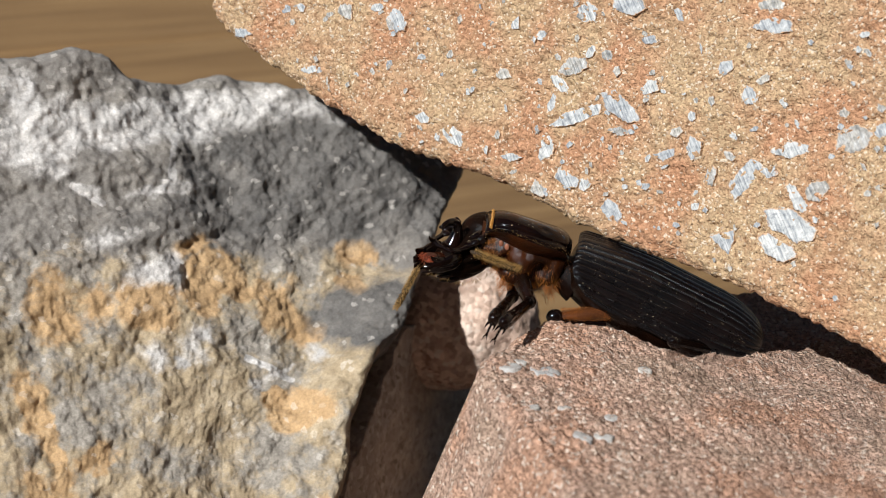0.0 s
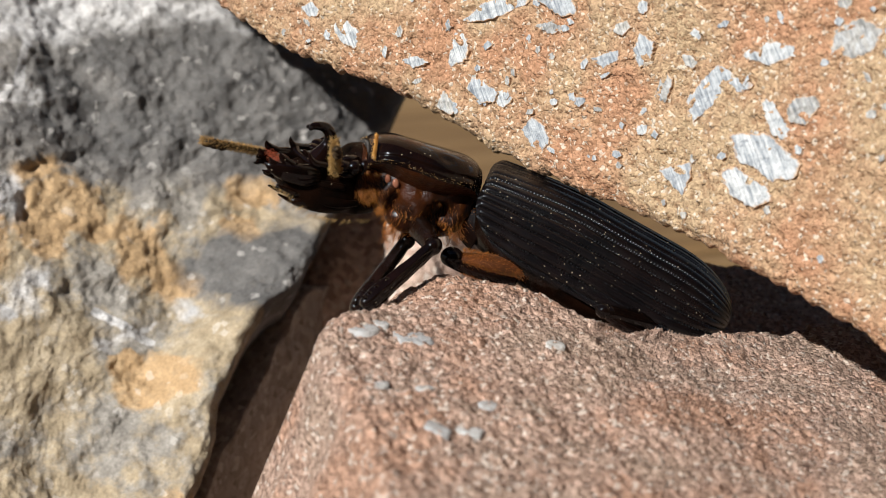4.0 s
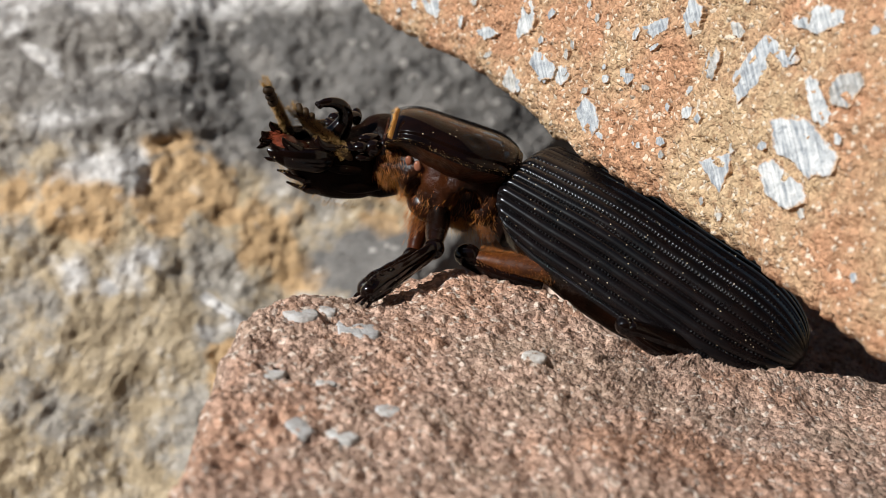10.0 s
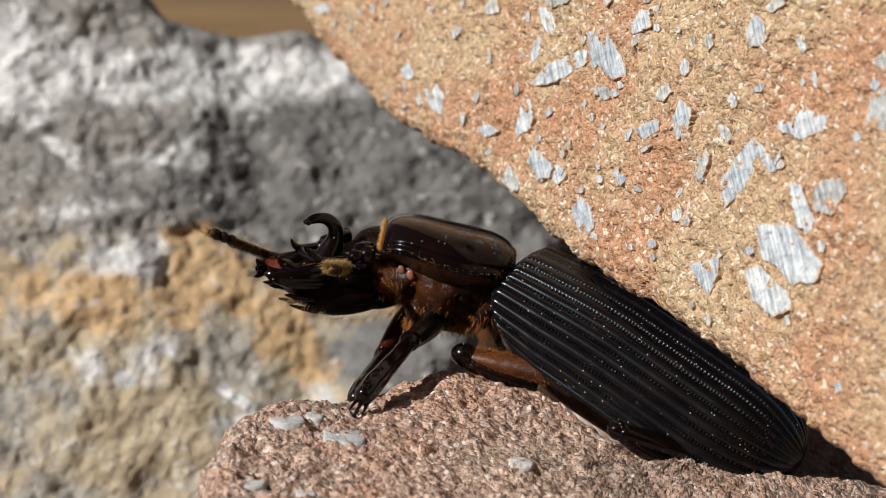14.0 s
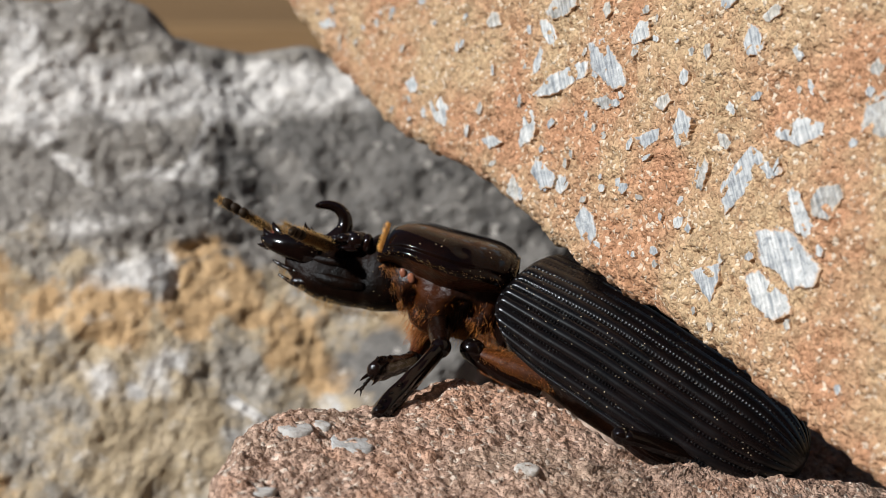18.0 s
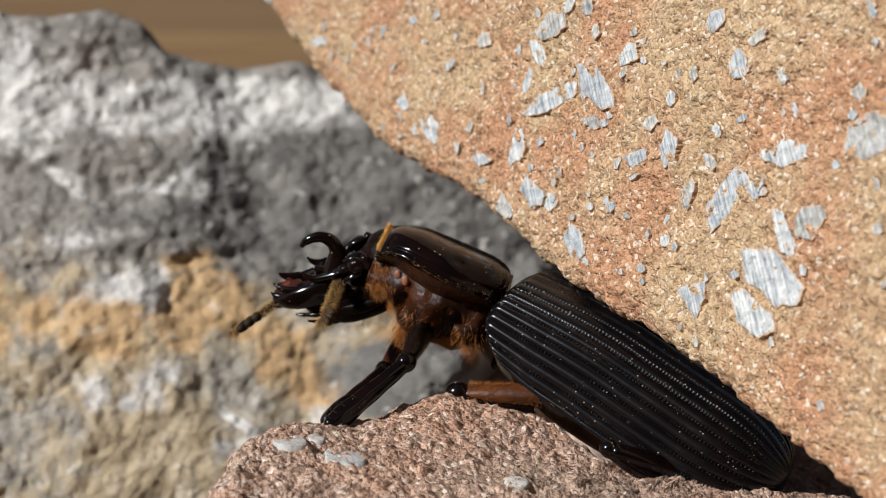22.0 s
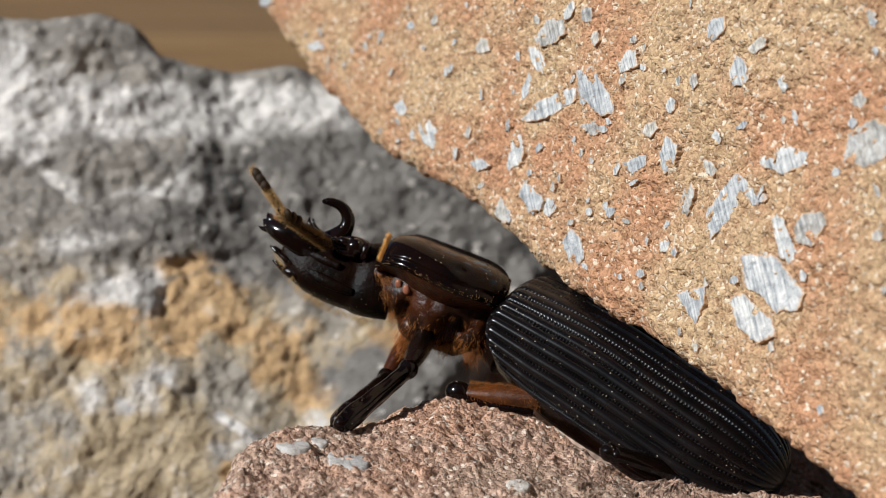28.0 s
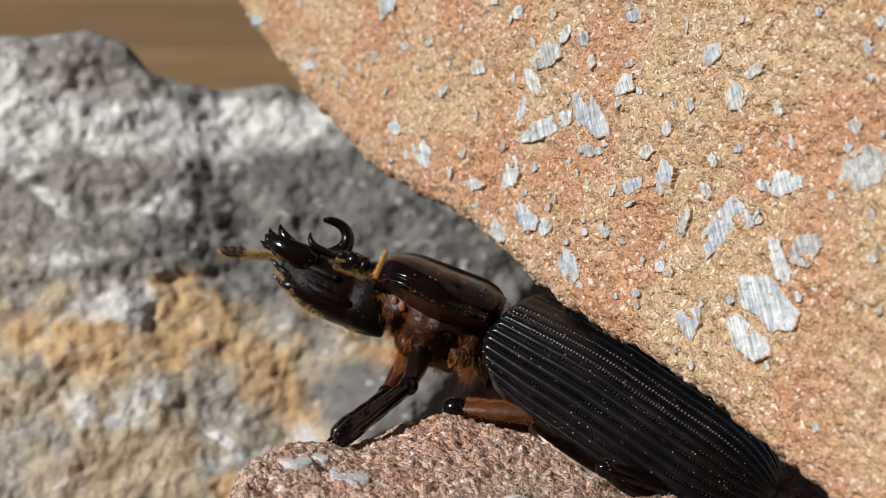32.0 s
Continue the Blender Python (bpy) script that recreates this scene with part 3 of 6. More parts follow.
def slab_front(a, b):
    guess = -14.0 + 66.0 * a ** 1.5
    back_y = 11.0 + 26.0 * max(0.0, min(1.0, (guess - 5.0) / 9.0))
    y = -58.0 + (back_y + 58.0) * (1 - (1 - b) ** 1.5)
    lx = float(np.interp(min(y, 11.0), LEFT_Y, LEFT_X)) + 0.5 * fbm(y * 0.35, 5.0, 2.0, 4)
    x = lx + (52.0 - lx) * a ** 1.5
    z = slab_top(x, y)
    d = min((x - lx), (back_y - y) + 0.25 * fbm(x * 0.5, 2.0, 8.0, 3))
    z -= rounded(d, 1.5)
    z += 0.55 * fbm(x * 0.16, y * 0.16, 2.2, 4) + 0.20 * fbm(x * 0.8, y * 0.8, 6.0, 4) + 0.26 * fbm(x * 1.9, y * 1.9, 3.0, 4)
    return x, y, z


HEART = Vector((20.0, -5.0, -28.4))  # the slab's origin, deep inside it
lower = new("lower_stone", stone_mesh("lower_stone", lambda a, b: tuple(Vector(slab_front(a, b)) - HEART), 330, 330, (-22, 16, -68.5), PINK))
lower.matrix_basis = Matrix.Translation(HEART * MM)
tagged(lower, "pinkish brown sandstone slab under the beetle", "stone")


def inlay(x, y, w, h, turn, mat=CLAST_FLAT, seed=1):
    """A small limestone fragment set flush in the lower slab."""
    rnd = random.Random(seed)
    outline = []
    for i in range(10):
        t = 2 * math.pi * i / 10
        r = 1 + rnd.uniform(-0.2, 0.16)
        outline.append((math.cos(t) * w * 0.5 * r, math.sin(t) * h * 0.5 * r))
    rings = [[(px * f, py * f, z) for px, py in outline] for f, z in ((1.02, -0.6), (1.0, 0.0), (0.85, 0.03), (0.4, 0.04))]
    z = slab_top(x, y) + 0.55 * fbm(x * 0.16, y * 0.16, 2.2, 4) + 0.2 * fbm(x * 0.8, y * 0.8, 6.0, 4)
    ob = part("clast", loft(rings), mat, lower, "", pose((x - HEART.x) * MM, (y - HEART.y) * MM, (z + 0.02 - HEART.z) * MM, 0, 7, turn))
    return ob


inlay(-0.5, -0.9, 1.6, 1.4, 10, CLAST_DULL, 4)
inlay(-10.2, -0.2, 2.2, 2.6, 30, CLAST_FLAT, 5)
inlay(-13.4, 0.4, 1.7, 2.2, 80, CLAST_DULL, 6)
inlay(-12.0, 1.2, 1.0, 1.2, 50, CLAST_DULL, 12)
inlay(-12.9, -12.4, 1.3, 2.2, 20, CLAST_DULL, 7)
inlay(-10.9, -12.2, 1.3, 1.8, 60, CLAST_FLAT, 8)
inlay(-14.8, -6.5, 1.0, 2.2, 100, CLAST_DULL, 9)
inlay(-8.6, -9.4, 1.3, 1.2, 15, CLAST_DULL, 10)
inlay(-11.8, -7.0, 0.9, 1.1, 70, CLAST_DULL, 11)

# Grey stone behind: a leaning limestone face with a white crest and ochre crust.
BACK_O = Vector((-26.9, 53.6, -7.8))
BACK_N = Vector((0.2001, -0.7138, 0.6712)).normalized()
BACK_U = Vector((0.963, 0.27, 0.0)).normalized()
BACK_U = (BACK_U - BACK_N * BACK_U.dot(BACK_N)).normalized()
BACK_V = BACK_N.cross(BACK_U).normalized()
if BACK_V.z < 0:
    BACK_V = -BACK_V


BACK_TOP = [(-28.0, 32.6), (-16.4, 29.6), (-13.2, 27.6), (-9.3, 27.1), (-4.6, 27.5), (-1.5, 26.2), (0.9, 22.8), (5.1, 21.6), (8.7, 21.3), (13.4, 21.2), (17.4, 19.4), (21.3, 17.2), (31.1, 16.2), (41.2, 14.7), (63.0, 11.1)]
BACK_RIGHT = [(-0.6, -36.7), (2.2, -34.9), (4.7, -32.5), (7.3, -29.5), (8.0, -27.0), (10.9, -24.4), (12.7, -22.4), (14.2, -21.3), (16.3, -19.8), (18.5, -18.9), (22.3, -14.9), (25.4, -12.4), (29.4, -9.1), (35.4, -3.9), (40.6, 0.4), (45.4, 5.5), (49.6, 12.0)]
SWELL = [(-36.7, 4.0), (-32.5, 4.5), (-27.0, 5.0), (-22.4, 6.5), (-19.8, 6.7), (-14.9, 5.2), (-9.1, 2.6), (0.4, 0.3), (12.0, 0.0)]
LEDGE = [(-22.9, 11.9), (-12.8, 12.1), (-9.0, 10.0), (-3.7, 8.7), (1.0, 7.4), (7.1, 6.6), (10.4, 5.6), (15.8, 5.6), (19.7, 3.7), (23.7, -1.6)]
CRACKS = [[(-6.8, 1.8), (-2.1, 0.7), (2.0, 1.1), (7.2, 1.5)], [(12.2, -2.6), (16.1, -0.6), (19.0, 1.3)], [(-3.9, 1.4), (-1.7, -0.8), (-2.5, -3.6)]]
VEINS = [[(5.7, 17.0), (3.1, 13.5), (0.4, 7.7)], [(1.3, -13.5), (3.2, -15.5), (4.9, -17.7)], [(-10.9, 10.6), (-9.3, 9.0), (-8.2, 7.9)]]
OCHRE = [
    (19.8, -5.2, 2.8, 2.1, 1),
    (17.2, -8.8, 2.3, 2.0, 1),
    (28.0, -9.9, 2.9, 1.2, 0.7),
    (1.6, -3.2, 4.0, 3.4, 0.95),
    (-1.3, -4.9, 2.9, 3.1, 0.9),
    (-7.5, -5.0, 3.6, 3.1, 1),
    (-9.1, -2.3, 2.9, 1.5, 0.8),
    (7.4, -8.4, 3.6, 4.6, 0.8),
    (9.4, -12.4, 2.6, 2.7, 0.9),
    (3.9, -21.4, 3.5, 2.3, 1),
    (2.1, -18.9, 1.8, 1.5, 0.9),
    (-18.3, -2.7, 4.4, 4.6, 0.75),
    (-23.8, -12.5, 1.9, 4.6, 0.9),
    (-23.7, -17.4, 1.5, 6.1, 0.8),
    (-13.4, -3.2, 2.9, 3.1, 0.6),
    (-20.1, -19.1, 3.6, 1.5, 0.7),
    (4.6, -6.4, 2.2, 1.5, 0.8),
    (-26.8, -20.6, 2.9, 3.8, 0.6),
    (2.0, -32.3, 4.4, 1.5, 0.6),
    (15.9, -18.3, 3.6, 1.9, 0.55),
    (0.4, 0.8, 3.6, 1.9, 0.7)]
WHITE = [
    (-11.9, 18.1, 5.8, 2.6, 0.92),
    (-5.6, 17.1, 5.1, 2.3, 0.92),
    (0.4, 16.6, 5.1, 2.1, 0.92),
    (7.5, 16.4, 5.1, 2.4, 0.92),
    (13.9, 15.4, 5.1, 2.4, 0.88),
    (20.2, 13.7, 4.4, 1.7, 0.78),
    (24.7, 11.3, 3.6, 1.1, 0.65),
    (-12.1, 14.0, 2.9, 1.4, 0.7),
    (-0.2, 8.1, 4.0, 0.6, 1),
    (3.7, 7.2, 2.9, 0.5, 0.9),
    (-9.4, 9.8, 1.6, 0.8, 0.8),
    (-3.0, -1.5, 1.3, 2.1, 0.9),
    (-6.4, -1.3, 3.6, 1.7, 0.6),
    (-9.4, 3.7, 3.6, 1.5, 0.5),
    (-5.0, -10.7, 2.0, 2.3, 0.42),
    (-9.6, -10.4, 1.5, 1.8, 0.45),
    (-2.7, -9.3, 1.0, 1.2, 0.6),
    (-7.0, -12.1, 1.0, 0.9, 0.7),
    (4.0, -16.1, 2.0, 0.5, 1),
    (9.5, -15.5, 1.2, 1.2, 0.6),
    (13.5, -22.6, 2.2, 1.4, 0.5),
    (1.1, -16.3, 2.2, 0.9, 0.5),
    (29.8, -4.4, 1.9, 0.8, 0.7),
    (-12.9, 20.6, 2.2, 3.8, 1),
    (-12.5, 15.9, 6.5, 2.4, 0.85),
    (-2.8, 16.3, 7.1, 2.4, 0.95),
    (5.4, 14.0, 3.5, 1.5, 0.6)]
# Patches of darker grey: centre, radii and weight.
DARK_SPOTS = [
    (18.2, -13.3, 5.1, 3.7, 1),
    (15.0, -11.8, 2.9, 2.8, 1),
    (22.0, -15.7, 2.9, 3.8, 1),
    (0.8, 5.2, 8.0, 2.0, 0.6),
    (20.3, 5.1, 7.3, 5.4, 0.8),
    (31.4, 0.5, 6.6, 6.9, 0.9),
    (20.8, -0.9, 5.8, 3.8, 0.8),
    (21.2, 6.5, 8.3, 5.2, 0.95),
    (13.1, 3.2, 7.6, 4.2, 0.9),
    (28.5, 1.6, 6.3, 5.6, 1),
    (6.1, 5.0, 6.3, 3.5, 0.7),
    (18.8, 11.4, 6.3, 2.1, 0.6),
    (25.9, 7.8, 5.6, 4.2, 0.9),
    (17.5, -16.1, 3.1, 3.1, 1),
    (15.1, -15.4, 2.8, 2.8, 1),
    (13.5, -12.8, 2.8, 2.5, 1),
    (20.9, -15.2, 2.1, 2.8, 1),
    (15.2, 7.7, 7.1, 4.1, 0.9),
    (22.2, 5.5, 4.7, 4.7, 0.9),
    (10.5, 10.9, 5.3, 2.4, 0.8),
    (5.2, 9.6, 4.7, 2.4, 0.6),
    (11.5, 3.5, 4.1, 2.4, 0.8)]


def line_gap(u, v, pts):
    """Distance from a broken line, in mm."""
    best = 1e9
    for (x0, y0), (x1, y1) in zip(pts, pts[1:]):
        dx, dy = x1 - x0, y1 - y0
        t = max(0.0, min(1.0, ((u - x0) * dx + (v - y0) * dy) / (dx * dx + dy * dy)))
        best = min(best, math.hypot(u - x0 - t * dx, v - y0 - t * dy))
    return best


def back_place(a, b):
    left, low = -36.0, -44.0
    u = left + (46.0 - left) * a
    hi = float(np.interp(u, [p[0] for p in BACK_TOP], [p[1] for p in BACK_TOP]))
    v = low + (hi - low) * b
    right = float(np.interp(v, [p[1] for p in BACK_RIGHT], [p[0] for p in BACK_RIGHT]))
    u = left + (right - left) * a
    hi = float(np.interp(u, [p[0] for p in BACK_TOP], [p[1] for p in BACK_TOP]))
    v = low + (hi + 0.4 * fbm(u * 0.4, 1.0, 3.0, 5) - low) * b
    return u, v, right, hi


def back_front(a, b):
    u, v, right, hi = back_place(a, b)
    u += 0.35 * fbm(v * 0.35, 8.0, u * 0.05, 4) * a
    out = 1.4 * fbm(u * 0.055, v * 0.055, 9.0, 5) + 0.5 * fbm(u * 0.22, v * 0.3, 5.0, 4) + 0.18 * fbm(u * 0.9, v * 0.9, 2.0, 4)
    crag = noise.ridged_multi_fractal(Vector((u * 0.16 + 7.0, v * 0.34 + 0.25 * u * 0.16, 2.5)), 0.9, 2.1, 5, 1.0, 2.0)
    out += 0.22 * (crag - 1.2)
    shelf = float(np.interp(u, [p[0] for p in LEDGE], [p[1] for p in LEDGE])) + 0.3 * fbm(u * 0.5, 4.0, 1.0, 3)
    fade = 1.0 / (1.0 + math.exp((u - 6.0) / 7.0))
    k = max(0.0, min(1.0, (v - shelf + 0.7) / 1.4))
    out += fade * (0.5 * k * math.exp(-max(0.0, v - shelf) / 9.0) - 0.3 * (1 - k) * math.exp(-max(0.0, shelf - v) / 2.5))
    out += float(np.interp(v, [p[0] for p in SWELL], [p[1] for p in SWELL])) * math.exp(-(max(0.0, right - u) / 8.0) ** 2)
    for crack in CRACKS:
        d = line_gap(u, v, crack)
        if d < 3:
            out -= 0.35 * math.exp(-(d / 0.6) ** 2)
    for cu, cv, ru, rv, w in OCHRE:
        if abs(u - cu) < 2 * ru and abs(v - cv) < 2 * rv:
            out -= 0.3 * w * bump_at(u, v, cu, cv, ru, rv)
    out -= rounded(min(right - u, hi - v), 2.6) * 0.9
    p = BACK_O + BACK_U * u + BACK_V * v + BACK_N * out
    return p.x, p.y, p.z


def back_crust(a, b):
    u, v, right, hi = back_place(a, b)
    wu, wv = u + 1.2 * fbm(u * 0.3, v * 0.3, 6.0, 4), v + 1.2 * fbm(u * 0.3, v * 0.3, 16.0, 4)

    def reach(spots):
        return max(w * bump_at(wu, wv, cu, cv, ru, rv) for cu, cv, ru, rv, w in spots)

    white = reach(WHITE)
    d = min(line_gap(wu * 0.3 + u * 0.7, wv * 0.3 + v * 0.7, vein) for vein in VEINS)
    white = max(white, 1.6 * math.exp(-(d / 0.36) ** 2))
    shelf = float(np.interp(u, [p[0] for p in LEDGE], [p[1] for p in LEDGE]))
    tan = 0.62 / (1 + math.exp((v - shelf + 9) / 2.2)) + 0.12
    return reach(OCHRE), white, reach(DARK_SPOTS), tan


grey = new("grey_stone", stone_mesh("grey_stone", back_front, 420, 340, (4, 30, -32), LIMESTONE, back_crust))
tagged(grey, "grey limestone block with white crest and ochre crust, behind the beetle", "stone")


# Invented stone that fills the gap under the grey block and keeps it dark.
def gap_filler_front(a, b):
    x, y = -20 + 38.0 * a, 27.7 + 44.4 * a
    edge = float(np.interp(x, [-20, -18.2, -10.9, -5, 0, 8.8, 15.8, 20], [-35.6, -35.2, -27.1, -22.8, -19.6, -25, -32, -35]))
    z = -71.0 + (edge - 1.2 + 71.0) * b
    out = -1.6 + 3.0 * (1 - b) ** 1.4 + 0.8 * fbm(x * 0.15, z * 0.15, 3.0, 4) + 0.3 * fbm(x * 0.7, z * 0.7, 8.0, 4)
    return x + 0.76 * out, y - 0.65 * out, z


gap_filler = new("gap_filler_stone", stone_mesh("gap_filler_stone", gap_filler_front, 120, 110, (-10, 12, 0), BROWNSTONE))
tagged(gap_filler, "brown stone added to fill the gap under the grey block and keep it dark", "stone")
PALEPINK = grainy_stone("pale_pink_stone", [(0.44, 0.36, 0.32), (0.50, 0.41, 0.36), (0.52, 0.40, 0.34)], (0.62, 0.56, 0.51), (0.24, 0.15, 0.12), 1500.0, 60.0, 0.7, 320.0)
egg = ellipsoid((0, 0, 0), (11, 10, 9.5), 72, 54, 0.85)
egg = ([(x + 1.6 * fbm(x * 0.09, y * 0.09, z * 0.09 + 3) + 0.3 * fbm(x * 0.5, y * 0.5, z * 0.5), y + 1.6 * fbm(x * 0.09, y * 0.09, z * 0.09 + 13), z) for x, y, z in egg[0]], egg[1])
pebble = part("pebble", egg, PALEPINK, None, "", pose(0.0090, 0.0625, -0.0255))
tagged(pebble, "smooth pale pink stone wedged in the gap behind the slab", "stone")

# Wooden boards under and behind the stones.
floor = new("floor", None)
tagged(floor, "weathered brown wooden boards", "floor", kind="structure")
for k in range(14):
    y0 = -420 + k * 96.0
    w, t = 93.0, 20.0
    v = [(-900, 0, -t), (900, 0, -t), (900, w, -t), (-900, w, -t), (-900, 0, -1.5), (900, 0, -1.5), (900, w, -1.5), (-900, w, -1.5),
         (-900, 1.5, 0), (900, 1.5, 0), (900, w - 1.5, 0), (-900, w - 1.5, 0)]
    f = [(0, 3, 2, 1), (0, 1, 5, 4), (2, 3, 7, 6), (4, 5, 9, 8), (6, 7, 11, 10), (8, 9, 10, 11), (1, 2, 6, 10, 9, 5), (3, 0, 4, 8, 11, 7)]
    ob = part("plank", (v, f), WOOD, floor, "", pose(0, y0 * MM, -0.070))
    ob.data.polygons.foreach_set("use_smooth", [False] * len(f))
ground = new("ground", mesh_of("ground", [(-60, -60, -0.092), (60, -60, -0.092), (60, 60, -0.092), (-60, 60, -0.092)], [(0, 1, 2, 3)], EARTH, False))
tagged(ground, "brown ground under the boards", "ground", kind="structure")

# Plain dark screen, unseen behind the camera, added to block bright horizon reflections.
dark_screen = new("unseen_dark_wall", None)
tagged(dark_screen, "plain dark brown board wall, unseen, added to block horizon reflections", "wall", kind="structure")
for k in range(24):
    v = [(x * 1000, y * 1000, z * 1000) for z in (-0.070, 0.52) for x, y in ((-0.96 + k * 0.08, -0.36), (-0.882 + k * 0.08, -0.36), (-0.882 + k * 0.08, -0.375), (-0.96 + k * 0.08, -0.375))]
    ob = part("plank", (v, [(0, 1, 2, 3), (7, 6, 5, 4), (0, 4, 5, 1), (1, 5, 6, 2), (2, 6, 7, 3), (3, 7, 4, 0)]), WOOD, dark_screen)
    ob.data.polygons.foreach_set("use_smooth", [False] * 6)

# ---- the beetle: x ahead, y to its left, z up from its back, in millimetres ----
BODY_AT = Matrix((Vector((-0.7823, 0.4764, 0.4012)), Vector((-0.4950, -0.8666, 0.0639)), Vector((0.3781, -0.1486, 0.9138)))).transposed().to_4x4()
BODY_AT.translation = Vector((0.00102, 0.01463, 0.00652))
beetle = new("beetle", None)
beetle.matrix_basis = BODY_AT
tagged(beetle, "shiny black horned beetle with ribbed wing cases and golden hair", "beetle")
PRO = Vector((0.64, 0.0, -3.04))

TILT = Matrix.Translation((0, 4.6, -1.0)) @ pose(0, 0, 0, 11, 0, 0) @ Matrix.Translation((0, -4.6, 1.0))


FLANKDARK = chitin("dark_waist", (0.002, 0.001, 0.0006), (0.008, 0.0022, 0.001), 0.5, 0.0, 0.5, 1.15)


def elytron(side):
    """One wing case: ten rounded ribs parted by punctured furrows; parallel sides and a blunt, rounded end."""
    nu, nv = 900, 190
    verts, faces = [], []
    for i in range(nu):
        s = i / (nu - 1)
        x = -20.6 * s
        e = max(0.0, (s - 0.72) / 0.28)
        wide = 5.35 * (0.965 + 0.035 * min(1.0, s / 0.16) ** 0.6) * (1 - 0.05 * e) * math.sqrt(max(0.0, 1 - e ** 2.5)) + 0.02
        top = -2.7 * (1 - math.sqrt(max(0.0, 1 - e ** 2.1))) - 0.35 * (1 - min(1.0, s / 0.03)) ** 2 - 1.1 * (1 - min(1.0, s / 0.4)) ** 1.6
        low = -4.7 * (0.93 + 0.07 * min(1.0, s / 0.2)) + 0.75 * e ** 1.6
        for j in range(nv):
            w = j / (nv - 1)
            t = w * math.radians(89)
            c, n = math.cos(t), math.sin(t)
            y = wide * abs(n) ** 0.90
            z = top + (low - top) * (1 - math.copysign(abs(c) ** 0.96, c))
            ny, nz = math.sin(t) ** 1.2, math.cos(t)
            k = w * 9.4
            g = k - math.floor(k)
            near = min(1.0, 0.35 + 0.65 * w / 0.4)
            rib = 0.2 * near * (0.7 - abs(2 * g - 1) ** 2.2)
            furrow = math.exp(-(min(g, 1 - g) / 0.085) ** 2)
            pits = 0.5 + 0.5 * math.cos(2 * math.pi * (s * 90 + 0.37 * round(k) + 0.3 * math.sin(s * 40 + k)))
            end = min(1.0, (1 - s) / 0.05, s / 0.015)
            out = (rib - furrow * (0.01 + 0.12 * pits)) * end * (1.0 if 0.3 < k < 9.2 else 0.4)
            lobe = max(0.0, (w - 0.45) / 0.55) if side > 0 else w
            verts.append((x - (0.25 * w + 2.3 * lobe ** 2.4) * (1 - s) ** 4, side * (y + out * ny), z + out * nz))
    for i in range(nu - 1):
        for j in range(nv - 1):
            q = (i * nv + j, i * nv + j + 1, (i + 1) * nv + j + 1, (i + 1) * nv + j)
            faces.append(q if side > 0 else q[::-1])
    return verts, faces


LEAN = Matrix.Translation((0, 5.2, -2.6)) @ pose(0, 0, 0, -3, 0, 0) @ Matrix.Translation((0, -5.2, 2.6))
part("elytron", moved(elytron(1), LEAN), SHELL, beetle, "black ribbed wing case with rows of dots")
part("elytron", moved(elytron(-1), LEAN), SHELL, beetle, "black ribbed wing case with rows of dots")


def shell_rings(rows, n=40, power=0.85, egg=0.0):
    """Closed body skin: rows of (x, half width, top, bottom)."""
    c = curve(rows, 36)
    rings = []
    for x, w, top, bot in c:
        mid, half = (top + bot) / 2, (top - bot) / 2
        ring = []
        for k in range(n):
            a = 2 * math.pi * k / n
            ca, sa = math.cos(a), math.sin(a)
            ring.append((x, w * (1 - egg * (0.4 + sa)) * math.copysign(abs(ca) ** power, ca), mid + half * math.copysign(abs(sa) ** power, sa)))
        rings.append(ring)
    return loft(rings)


part("abdomen", shell_rings([(-0.4, 2.6, -1.8, -5.2), (-2, 4.0, -1.4, -6.5), (-7, 4.6, -0.9, -7.4), (-13, 4.3, -1.2, -7.0), (-17.5, 3.4, -1.9, -5.6), (-19.8, 1.8, -2.6, -4.4)]),
     LIMB, beetle, "black-brown underside")
part("waist", moved(shell_rings([(2.6, 2.0, -1.8, -5.4), (1.0, 1.9, -2.2, -5.5), (0.0, 2.1, -2.2, -5.7), (-1.6, 2.9, -1.8, -6.2)]), TILT), FLANKDARK, beetle, "rust-brown waist with golden hair")
rnd = random.Random(5)
waist_roots = []
for k in range(700):
    a = rnd.uniform(-0.25, 1.25) * math.pi * 0.5
    x = rnd.uniform(-2.4, 1.6)
    r = 2.05 + 0.42 * max(0, -x)
    waist_roots.append(((x, r * math.cos(a) * 1.08, -3.6 - 2.6 * math.sin(a)), (0.2, math.cos(a), -math.sin(a))))
part("waist_hair", strands(waist_roots, 0.7, 0.009), BRONZE, beetle, "golden hair at the waist")

# ---- fore body ----
FLANK = chitin("dark_rust_flank", (0.007, 0.0018, 0.0005), (0.042, 0.0108, 0.0014), 0.34, 0.0, 0.9, 1.32)
prothorax = new("prothorax", None)
prothorax.parent = beetle


SLANT = Matrix.Translation((0, 4.6, -1.0)) @ pose(0, 0, 0, 9, 0, 0) @ Matrix.Translation((0, -4.6, 1.0))


